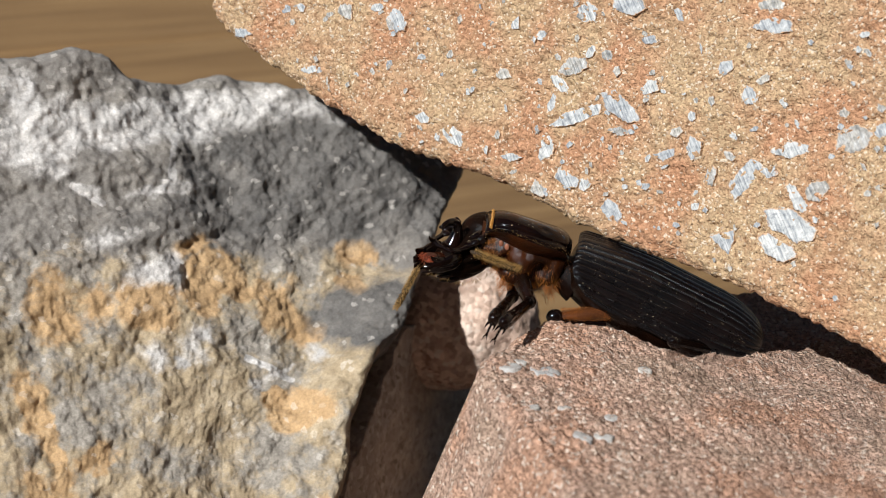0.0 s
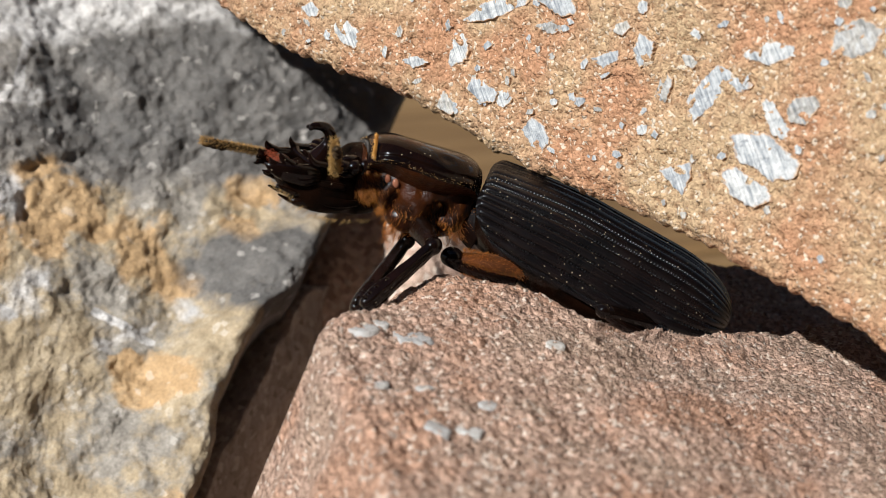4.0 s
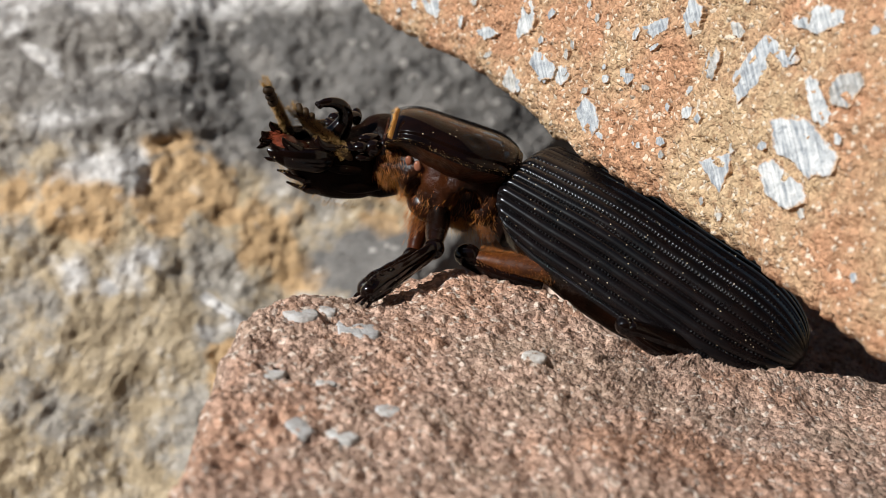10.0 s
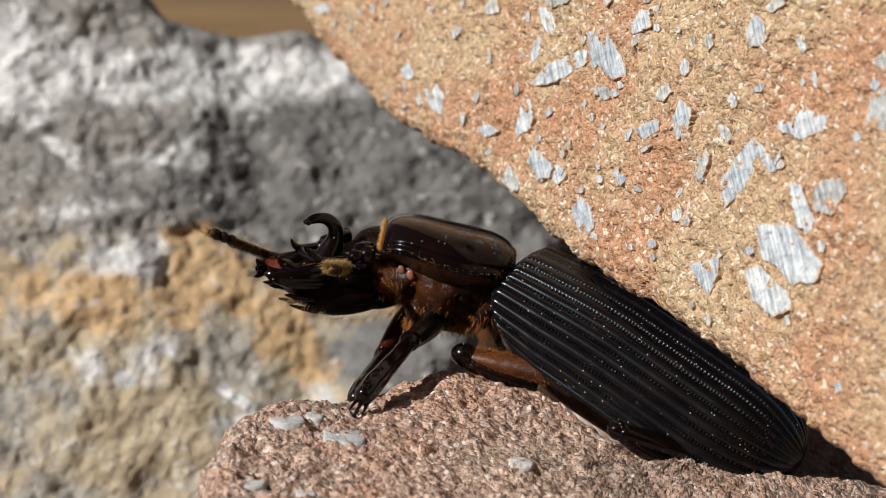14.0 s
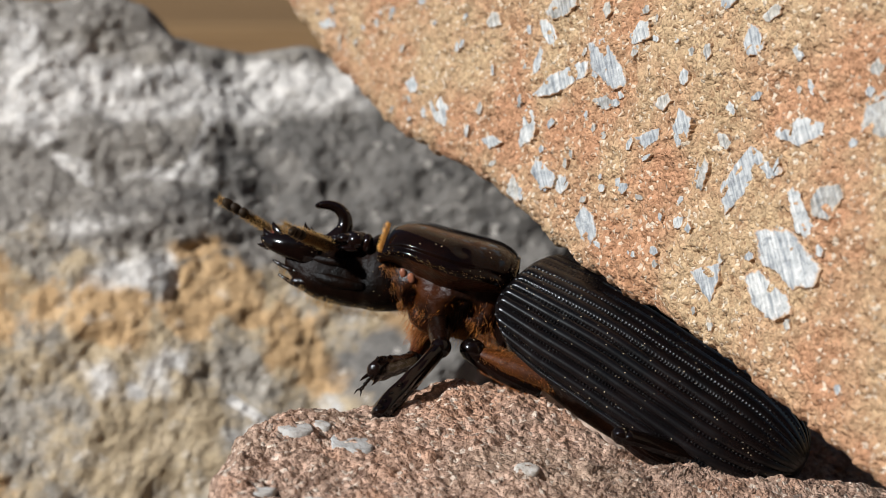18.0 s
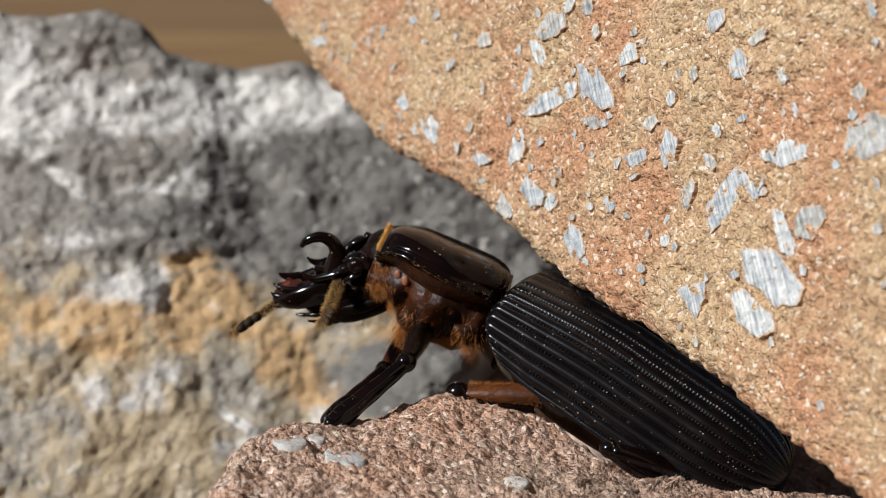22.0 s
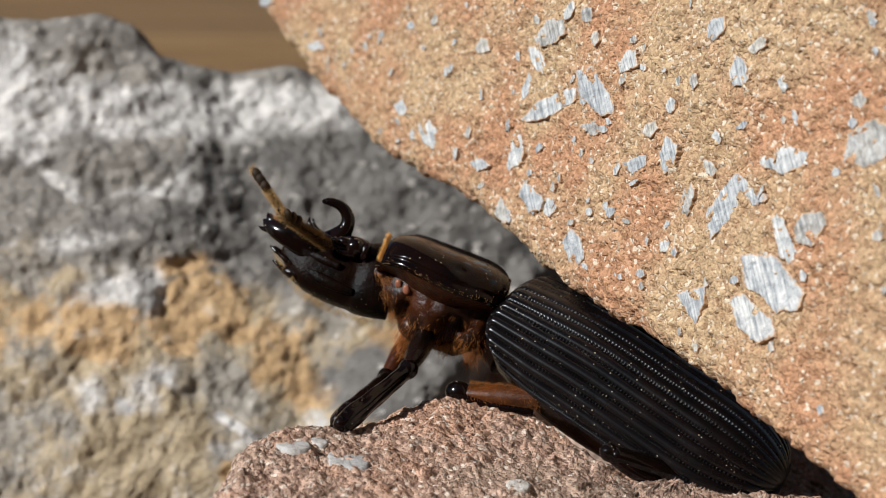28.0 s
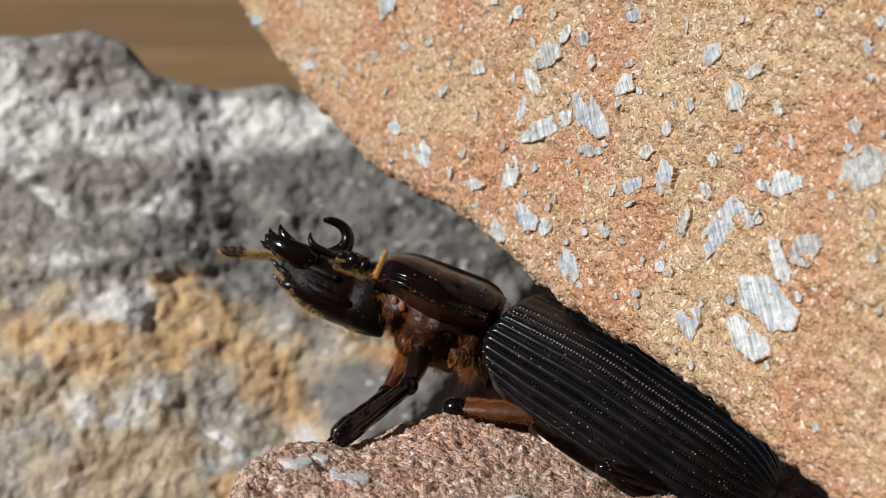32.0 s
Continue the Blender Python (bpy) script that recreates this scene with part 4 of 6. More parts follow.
def pronotum():
    """The neck shield: a smooth cushion with a rim bead along its border."""
    nu, nv = 90, 110
    x0, x1 = 0.35, 8.95
    verts, faces = [], []
    for i in range(nu):
        s = i / (nu - 1)
        e = abs(2 * s - 1)
        grow = max(0.0, 1 - e ** 7) ** 0.42
        x = x0 + (x1 - x0) * s
        wide = (4.95 - 1.75 * max(0.0, (s - 0.38) / 0.62) ** 1.6 - 2.3 * max(0.0, (0.45 - s) / 0.45) ** 2.0) * (0.80 + 0.20 * grow)
        top = 0.92 - 0.55 * max(0.0, (s - 0.7) / 0.3) ** 2 - 0.35 * max(0.0, (0.25 - s) / 0.25) ** 2
        for j in range(nv):
            w = 2 * j / (nv - 1) - 1
            t = w * math.radians(94)
            c, n = math.cos(t), math.sin(t)
            y = wide * math.copysign(abs(n) ** 0.72, n)
            z = top - 1.85 * (1 - math.copysign(abs(c) ** 0.85, c)) - 0.9 * (1 - grow)
            d = min(1 - abs(w), (1 - e) * 2.2)
            bead = 0.13 * math.exp(-((d - 0.06) / 0.035) ** 2) - 0.09 * math.exp(-((d - 0.15) / 0.035) ** 2)
            dimple = -0.17 * bump_at(x, abs(y), 3.75, 4.2, 0.5, 0.4)
            mid = -0.10 * math.exp(-(y / 0.12) ** 2) * min(1.0, 4 * s * (1 - s))
            out = bead + dimple + mid
            z += abs(w) ** 2.5 * (0.3 * max(0.0, (s - 0.7) / 0.3) - 0.18 * math.exp(-((s - 0.36) / 0.27) ** 2))
            q = SLANT @ TILT @ Vector((x, y + out * n, z + out * c))
            verts.append((q.x - PRO.x, q.y - PRO.y, q.z - PRO.z))
    for i in range(nu - 1):
        for j in range(nv - 1):
            faces.append((i * nv + j, (i + 1) * nv + j, (i + 1) * nv + j + 1, i * nv + j + 1))
    return verts, faces


def about(geo, pivot):
    return [(x - pivot.x, y - pivot.y, z - pivot.z) for x, y, z in geo[0]], geo[1]


shield = pronotum()
def underlap(side):
    """The shield's turned-under border: a smooth strip from the rim down to the flank."""
    nu, nv, n = 90, 110, 8
    verts, faces = [], []
    for i in range(2, nu - 2):
        rim = Vector(shield[0][i * nv + (nv - 1 if side > 0 else 0)])
        s = i / (nu - 1)
        for k in range(n):
            f = k / (n - 1)
            verts.append((rim.x, rim.y - side * (0.06 + 1.3 * f ** 1.5), rim.z + 0.02 - 1.75 * f * (0.55 + 0.45 * math.sin(math.pi * s))))
    for i in range(nu - 5):
        for k in range(n - 1):
            q = (i * n + k, (i + 1) * n + k, (i + 1) * n + k + 1, i * n + k + 1)
            faces.append(q if side < 0 else q[::-1])
    return verts, faces


part("shield_border", joined(underlap(1), underlap(-1)), FLANK, prothorax, "smooth red-brown border turned under the shield")
part("pronotum", shield, SHIELD, prothorax, "glossy black neck shield with a fine rim")
flank_geo = shell_rings([(0.6, 2.5, -0.9, -5.7), (2.0, 3.2, -0.8, -6.2), (4.3, 3.7, -0.7, -6.4), (6.4, 3.1, -0.8, -5.7), (7.9, 2.5, -1.0, -5.2), (9.0, 2.1, -1.4, -4.6)], 48, 0.95)
folds = []
for x, y, z in flank_geo[0]:
    dip = 1.5 * bump_at(x, z, 3.0, -4.2, 0.9, 1.0) + 0.9 * bump_at(x, z, 6.2, -4.6, 0.5, 1.2) + 0.7 * bump_at(x, z, 7.4, -5.2, 0.4, 1.0) - 0.35 * bump_at(x, z, 4.7, -4.3, 0.8, 0.9) + 0.5 * fbm(x * 0.9, y * 0.9, z * 0.9, 4)
    folds.append((x, y * (1 - dip / 4.0), z + 0.5 * dip))
flank_geo = (folds, flank_geo[1])
rnd = random.Random(17)
rim_roots = []
for k in range(420):
    s = rnd.random()
    w = rnd.choice((-1, 1)) * rnd.uniform(0.93, 1.0)
    nu, nv = 90, 110
    i, j = int(s * (nu - 1)), int((w + 1) / 2 * (nv - 1))
    if k % 3 == 0:
        i, j = rnd.choice((1, 2, nu - 3, nu - 2)), rnd.randrange(nv)
    q = shield[0][i * nv + j]
    rim_roots.append((q, (rnd.uniform(-0.4, 0.4), math.copysign(1, q[1]), 0.4)))
part("rim_hair", strands(rim_roots, 0.16, 0.012, 0.5), DUN, prothorax, "fine golden bristles along the shield's rim")
part("flank", about(moved(flank_geo, TILT), PRO), FLANK, prothorax, "dark rust-brown flank below the shield")
rnd = random.Random(8)
skin = [v for v in folds if v[1] > 0.8 and v[2] < -1.3 and v[0] < 8.9]
roots, front_roots = [], []
while len(roots) < 1700:
    x, y, z = skin[rnd.randrange(len(skin))]
    want = 0.95 * bump_at(x, z, 8.2, -3.6, 1.0, 2.2) + 0.9 * bump_at(x, z, 6.2, -5.2, 1.4, 1.0) + 0.75 * bump_at(x, z, 2.6, -4.6, 1.5, 1.3) + 0.05
    if rnd.random() < want * want:
        q = (x + rnd.uniform(-0.15, 0.15) - PRO.x, y - 0.02 - PRO.y, z + rnd.uniform(-0.2, 0.2) - PRO.z)
        roots.append((q, (-0.6 if x > 7 else 0.1, y * 0.25, -0.7 + 0.15 * (z + 4))))
for k in range(420):
    a = rnd.random() ** 1.3
    front_roots.append(((8.62 - PRO.x, 2.3 + 1.5 * a - PRO.y, 0.1 - 1.4 * a + rnd.uniform(-0.1, 0.1) - PRO.z), (0.9, 0.35, 0.45)))
part("flank_hair", strands([(TILT @ (Vector(q) + PRO) - PRO, d) for q, d in roots], 0.62, 0.008, 0.45), BRONZE, prothorax, "amber hair along the flank")
part("collar_hair", strands([(TILT @ (Vector(q) + PRO) - PRO, d) for q, d in front_roots], 0.42, 0.011, 0.25), GOLD, prothorax, "golden hair collar behind the head")
for x, z, r in ((7.15, -2.9, 0.3), (6.55, -2.95, 0.32), (6.95, -3.75, 0.28), (6.75, -4.7, 0.2), (6.3, -3.5, 0.2)):
    y = min(skin, key=lambda p: (p[0] - x) ** 2 + (p[2] - z) ** 2)[1] + 0.28
    mite = moved(ellipsoid((0, 0, 0), (r * 0.72, r * 0.5, r * 1.05), 16, 10, 0.9), pose(x, y, z, 11, 25, 0))
    part("mite", about(mite, PRO), MITE, prothorax, "tiny pale amber mite on the flank")
part("side_plate", about(joined(moved(ellipsoid((0, 0, 0), (1.05, 0.5, 0.62), 24, 14, 0.9), pose(4.7, 3.25, -4.2, 0, 38, 0)),
                                moved(ellipsoid((0, 0, 0), (0.7, 0.45, 0.42), 20, 12), pose(5.6, 3.0, -5.4, 0, 60, 0))), PRO), RUST, prothorax, "glossy reddish plate above the foreleg joint")


def tuft(name, at, way, spread, count, length, mat, seed, label):
    r = random.Random(seed)
    q = [(tuple(Vector(at) + Vector((r.gauss(0, spread[0]), r.gauss(0, spread[1]), r.gauss(0, spread[2]))) - PRO), way) for k in range(count)]
    part(name, strands(q, length, 0.012, 0.32, seed), mat, prothorax, label)


tuft("joint_hair", (5.5, 3.1, -6.1), (0.2, 0.5, -0.8), (0.3, 0.15, 0.6), 420, 0.75, AMBER, 61, "amber fringe over the foreleg joint")
tuft("pit_hair", (5.3, 3.25, -3.3), (-0.6, 0.5, -0.6), (0.35, 0.08, 0.2), 200, 0.6, AMBER, 62, "amber tuft below the shield")
tuft("rear_hair", (3.0, 3.0, -5.9), (-0.2, 0.6, -0.6), (0.35, 0.15, 0.25), 300, 0.6, GOLD, 63, "golden tuft behind the foreleg")
tuft("hem_hair", (1.2, 3.0, -5.6), (-0.3, 0.7, -0.4), (0.35, 0.2, 0.6), 420, 0.62, AMBER, 64, "amber hair by the wing case's shoulder")
part("coxa", about(ellipsoid((4.9, 2.5, -5.6), (1.5, 1.3, 1.1)), PRO), RUST, prothorax)
part("coxa", about(ellipsoid((4.9, -2.5, -5.6), (1.5, 1.3, 1.1)), PRO), RUST, prothorax)

# ---- head ----
ROLL = pose(0, 0, 0, 27, 0, 0)


def on_head(geo):
    return moved(geo, ROLL)


head = part("head", on_head(shell_rings([(-1.8, 2.3, 0.75, -3.7), (-0.8, 2.55, 1.0, -3.9), (0.2, 2.5, 0.95, -4.0), (0.9, 2.2, 0.5, -3.9), (1.7, 2.3, 0.25, -3.9), (3.0, 2.2, 0.15, -3.8), (4.2, 1.95, 0.0, -3.5), (5.1, 1.5, -0.3, -2.9), (6.0, 1.0, -0.5, -1.9)], 52, 0.8, 0.16)),
            HEADSHELL, beetle, "black head with horn, tubercles and jaws")
horn = joined(swept([(3.3, 0, -0.3, 0.98), (2.85, 0, 0.45, 0.72), (2.58, 0, 1.1, 0.53), (2.62, 0, 1.75, 0.45), (3.0, 0, 2.24, 0.39), (3.55, 0, 2.46, 0.33), (4.1, 0, 2.46, 0.28), (4.5, 0, 2.36, 0.17)], 40, 18, 0.85),
              ellipsoid((4.42, 0.17, 2.36), (0.2, 0.16, 0.17), 12, 8), ellipsoid((4.42, -0.17, 2.36), (0.2, 0.16, 0.17), 12, 8),
              swept([(3.6, 0, -0.1, 0.34), (4.1, 0, 0.22, 0.3), (4.45, 0, 0.55, 0.16), (4.55, 0, 0.72, 0.04)], 12, 10))
part("horn", on_head(horn), GLOSS, head, "curved black horn with a notched tip")
for s in (1, -1):
    part("eye", on_head(ellipsoid((1.45, s * 2.12, 0.2), (0.62, 0.5, 0.58))), GLOSS, head, "bulging black eye")
    lumps = joined(ellipsoid((2.2, s * 1.95, 0.3), (0.55, 0.45, 0.34)), ellipsoid((0.75, s * 2.1, 0.15), (0.36, 0.42, 0.62)), ellipsoid((1.5, s * 1.5, 0.62), (0.75, 0.4, 0.26)),
                   ellipsoid((1.9, s * 2.1, -0.35), (0.7, 0.35, 0.25)), ellipsoid((2.7, s * 1.6, 0.2), (0.5, 0.5, 0.25)))
    part("brow", on_head(lumps), GLOSS, head, "knobbly black brow over the eye")
    part("tubercle", on_head(joined(swept([(2.9, s * 1.75, 0.1, 0.26), (3.7, s * 1.62, 0.2, 0.24), (4.4, s * 1.5, 0.32, 0.26), (4.8, s * 1.45, 0.7, 0.17), (4.92, s * 1.42, 1.08, 0.03)], 22, 10),
                                    swept([(4.3, s * 1.5, 0.2, 0.3), (4.5, s * 0.8, 0.12, 0.24), (4.5, 0, 0.1, 0.2)], 12, 8))), GLOSS, head, "ridge with a pointed tubercle")
    part("cheek", on_head(joined(swept([(5.0, s * 1.35, -1.9, 0.2), (4.0, s * 1.7, -2.2, 0.34), (2.4, s * 2.1, -2.5, 0.4), (0.6, s * 2.15, -2.6, 0.22)], 20, 10, 0.6),
                                 swept([(4.4, s * 1.55, -1.1, 0.2), (3.2, s * 1.95, -1.2, 0.3), (2.0, s * 2.2, -1.3, 0.24)], 16, 10, 0.6))), HEADSHELL, head, "black cheek plate with a fold")
    jaw = joined(swept([(3.9, s * 1.35, -0.8, 0.8), (4.8, s * 1.5, -0.65, 0.86), (5.8, s * 1.45, -0.5, 0.76), (6.5, s * 1.3, -0.4, 0.66), (7.05, s * 1.1, -0.28, 0.52), (7.5, s * 0.85, -0.16, 0.32), (7.8, s * 0.6, -0.02, 0.06)], 34, 16, 0.6),
                 swept([(5.9, s * 1.35, -0.05, 0.4), (6.5, s * 1.25, 0.3, 0.32), (6.9, s * 1.12, 0.66, 0.2), (7.05, s * 1.02, 0.95, 0.03)], 14, 10, 0.7),
                 swept([(7.0, s * 1.05, -0.1, 0.3), (7.45, s * 0.9, 0.2, 0.2), (7.65, s * 0.75, 0.5, 0.03)], 12, 9, 0.8),
                 swept([(7.1, s * 1.0, -0.5, 0.26), (7.6, s * 0.8, -0.6, 0.16), (7.95, s * 0.6, -0.55, 0.03)], 12, 9, 0.8))
    part("mandible", on_head(jaw), GLOSS, head, "toothed black jaw")
    palp = joined(swept([(4.4, s * 1.2, -2.3, 0.26), (5.2, s * 1.3, -2.1, 0.17), (5.35, s * 1.3, -2.05, 0.12), (5.5, s * 1.3, -2.0, 0.19), (6.2, s * 1.2, -1.75, 0.12), (6.3, s * 1.2, -1.7, 0.15), (6.75, s * 1.05, -1.5, 0.07)], 30, 10),
                  swept([(4.2, s * 0.8, -3.2, 0.24), (5.0, s * 0.9, -2.9, 0.16), (5.2, s * 0.9, -2.85, 0.11), (5.35, s * 0.9, -2.8, 0.17), (5.9, s * 0.85, -2.55, 0.12), (6.35, s * 0.75, -2.35, 0.06)], 26, 10),
                  ellipsoid((4.2, s * 1.15, -2.7), (1.3, 0.5, 0.5)))
    part("palp", on_head(palp), LIMB, head, "jointed brown mouth feeler")
part("labrum", on_head(ellipsoid((6.3, 0, 0.1), (0.65, 0.75, 0.2))), RED, head, "reddish upper lip")
part("mouth", on_head(ellipsoid((5.6, 0, -0.7), (1.2, 1.0, 0.6))), RUST, head, "rust-brown mouth")
rnd = random.Random(21)
lip = [((6.3 + rnd.uniform(0, 0.7), rnd.uniform(-0.9, 0.9), 0.2 + rnd.uniform(-0.4, 0.2)), (1, 0, rnd.uniform(-0.3, 0.4))) for k in range(260)]
part("lip_hair", strands([(ROLL @ Vector(q), d) for q, d in lip], 0.42, 0.012), hair_material("red_hair", (0.18, 0.028, 0.01), (0.38, 0.085, 0.03)), head)
chin = []
for k in range(600):
    x = rnd.uniform(-0.8, 6.4)
    a = rnd.uniform(-1.2, 1.2)
    w = float(np.interp(x, [-1, 2, 4, 6.4], [2.4, 2.6, 2.1, 1.3]))
    chin.append(((x, w * math.sin(a), float(np.interp(x, [-1, 2, 4, 6.4], [-4.2, -4.1, -3.7, -1.9])) + 0.6 * (1 - math.cos(a))), (0.35, 0.3 * math.sin(a), -1)))
part("chin_hair", strands([(ROLL @ Vector(p), d) for p, d in chin], 0.6, 0.009, 0.4), DUN, head, "golden fringe under the head")


def antenna():
    """Ten-jointed feeler along x, ending in three leaf-like lobes."""
    stem = [ellipsoid((0.6, 0, 0), (0.8, 0.3, 0.3), 12, 8)]
    for k in range(7):
        stem.append(ellipsoid((1.35 + 0.30 * k, 0, 0.0), (0.22, 0.22, 0.22), 10, 7))
    for k in range(3):
        x = 3.3 + 0.36 * k
        lobe = ellipsoid((0.22, 0, 0), (0.40 + 0.04 * k, 0.31, 0.25), 16, 10, 0.85)
        stem.append(moved(lobe, pose(x, 0, 0, 0, 70 - 16 * k, 0)))
        stem.append(ellipsoid((x, 0, 0), (0.21, 0.17, 0.17), 10, 7))
    return joined(*stem)


def antenna_hair(seed, thick):
    r = random.Random(seed)
    out = []
    for k in range(1500):
        x, a = r.uniform(0.2, 3.3), r.uniform(0, 6.283)
        out.append(((x, 0.16 * math.cos(a), 0.16 * math.sin(a)), (0.5, math.cos(a), math.sin(a))))
    for k in range(420):
        x, a = r.uniform(3.2, 4.8), r.uniform(0, 6.283)
        out.append(((x, 0.13 * math.cos(a), 0.05 + 0.16 * math.sin(a)), (0.8, math.cos(a), math.sin(a))))
    return strands(out, thick, 0.013, 0.4, seed)


antenna_near = part("antenna", antenna(), FEELER, head, "hairy golden-brown feeler with a lobed club")
antenna_far = part("antenna", moved(antenna(), Matrix.Diagonal((1.3, 1.05, 1.05, 1.0))), FEELER, head, "hairy golden-brown feeler with a lobed club")
for feeler, seed, thick in ((antenna_near, 31, 0.42), (antenna_far, 32, 0.28)):
    v, f = antenna_hair(seed, thick)
    if feeler is antenna_far:
        v, f = moved((v, f), Matrix.Diagonal((1.3, 1.05, 1.05, 1.0)))
    me = feeler.data
    geo = joined(([tuple(c / MM for c in q.co) for q in me.vertices], [tuple(p.vertices) for p in me.polygons]), (v, f))
    count = len(me.polygons)
    built = mesh_of("antenna", [(x * MM, y * MM, z * MM) for x, y, z in geo[0]], geo[1], FEELER)
    built.materials.append(FUZZ)
    built.polygons.foreach_set("material_index", [0] * count + [1] * (len(built.polygons) - count))
    feeler.data = built


# ---- legs ----
def fore_femur():
    return swept([(-0.6, 0, 0, 0.7), (0.8, 0, 0.05, 0.95), (2.2, 0, 0.05, 0.85), (3.3, 0, 0, 0.66), (3.9, 0, 0, 0.55)], 20, 16, 0.8)


def fore_tibia():
    """Digging shin: long and ridged, swelling a little to a toothed end with two spurs."""
    verts, faces = swept([(0.0, 0, 0, 0.58), (0.9, 0, -0.03, 0.56), (2.6, 0, 0, 0.60), (4.4, 0, 0.05, 0.68), (5.8, 0, 0.08, 0.74), (6.6, 0, 0.06, 0.62), (6.9, 0, 0.04, 0.40)], 46, 48, 0.82)
    fluted = []
    for x, y, z in verts:
        a = math.atan2(z, y)
        k = 1 + (0.055 * math.cos(7 * a) + 0.03 * math.sin(3.1 * x + 2 * a)) * max(0.0, min(1.0, (x - 0.5) / 1.0, (6.9 - x) / 0.6))
        fluted.append((x, y * k, z * k))
    geos = [ellipsoid((0.0, 0, 0), (0.70, 0.64, 0.66), 18, 12), (fluted, faces)]
    for k, x in enumerate((4.3, 5.2, 5.9, 6.4)):
        geos.append(swept([(x, 0, 0.5, 0.22), (x + 0.2, 0, 0.72 + 0.03 * k, 0.15), (x + 0.36, 0, 0.86 + 0.04 * k, 0.03)], 8, 8))
    for s in (-0.35, 0.25):
        geos.append(swept([(6.5, s, -0.3, 0.14), (7.0, s * 1.3, -0.5, 0.08), (7.4, s * 1.3, -0.62, 0.02)], 8, 8))
    return joined(*geos)


def tarsus():
    """Five beads and two hooked claws."""
    geos = [ellipsoid((0.34 + 0.58 * k, 0, -0.02 * k * k), (0.36, 0.2, 0.2), 10, 7) for k in range(5)]
    for s in (1, -1):
        geos.append(swept([(2.9, 0, -0.3, 0.12), (3.35, s * 0.22, -0.28, 0.09), (3.7, s * 0.34, -0.62, 0.02)], 10, 7))
    return joined(*geos)


fore_legs = []
for side in ("near", "far"):
    femur = part("fore_femur", fore_femur(), LIMB if side == "near" else RUST, beetle, "rust-black upper foreleg")
    tibia = part("fore_tibia", fore_tibia(), GLOSS if side == "near" else LIMB, beetle, "black toothed foreleg shin")
    part("tarsus", moved(tarsus(), Matrix.Scale(0.62, 4)), LIMB, tibia, "beaded foot with claws", pose(6.5 * MM, 0, -0.0001, 0, 20, 0))
    rnd = random.Random(40)
    fuzz = [((rnd.uniform(1.4, 6.6), rnd.uniform(-0.3, 0.3), -0.46), (0.7, rnd.uniform(-0.5, 0.5), -0.6)) for k in range(130)]
    part("shin_hair", strands(fuzz, 0.3, 0.011), DUN, tibia, "short dun bristles")
    fore_legs.append((femur, tibia))
(fore_femur_near, fore_tibia_near), (fore_femur_far, fore_tibia_far) = fore_legs

middle_leg_near = part("middle_leg", swept([(-1.0, 0, 0, 0.6), (0.8, 0, -0.1, 0.84), (2.6, 0, -0.05, 0.8), (4.2, 0, 0, 0.62), (5.0, 0, 0, 0.5)], 24, 16, 0.8), ORANGE, beetle, "orange-brown hairy middle leg")
part("knee", joined(ellipsoid((5.25, 0, 0.0), (0.85, 0.74, 0.74)), swept([(5.5, 0.1, 0.1, 0.56), (4.0, 0.5, 0.32, 0.52), (2.2, 0.75, 0.42, 0.46), (0.4, 0.85, 0.45, 0.34)], 22, 12)), GLOSS, middle_leg_near, "glossy black knee and shin")
rnd = random.Random(44)
fuzz = []
for k in range(2000):
    x, a = rnd.uniform(-0.6, 4.6), rnd.uniform(0, 6.283)
    fuzz.append(((x, 0.6 * math.cos(a), -0.05 + 0.72 * math.sin(a)), (-0.5, math.cos(a), math.sin(a))))
part("leg_hair", strands(fuzz, 0.3, 0.011, 0.35), LEGFUR, middle_leg_near, "orange hair on the middle leg")
rnd = random.Random(45)
bristle = []
for k in range(260):
    x = rnd.uniform(0.4, 4.6)
    bristle.append(((x, float(np.interp(x, [0.4, 2.2, 4.0], [1.1, 1.05, 0.8])), float(np.interp(x, [0.4, 2.2, 4.0], [0.6, 0.6, 0.5])) + rnd.uniform(-0.2, 0.2)), (-0.7, 0.7, 0.4)))
part("shin_hair", strands(bristle, 0.36, 0.01, 0.3), AMBER, middle_leg_near, "amber bristles along the shin")
hind = part("hind_leg", joined(swept([(-5.0, -2.6, 0, 0.5), (-2.4, -1.3, 0, 0.66), (0, 0, 0, 0.52)], 16, 12), swept([(0.1, 0, -0.1, 0.36), (-1.6, -0.3, -0.45, 0.4), (-3.8, -1.2, -0.6, 0.36), (-5.5, -2.2, -0.6, 0.26)], 20, 10),
                                 ellipsoid((0.15, 0, 0), (0.62, 0.56, 0.56))), GLOSS, beetle, "glossy black hind leg", pose(-0.0117, 0.0070, -0.0038, 0, 0, 6))

cam.data.dof.focus_object = lower

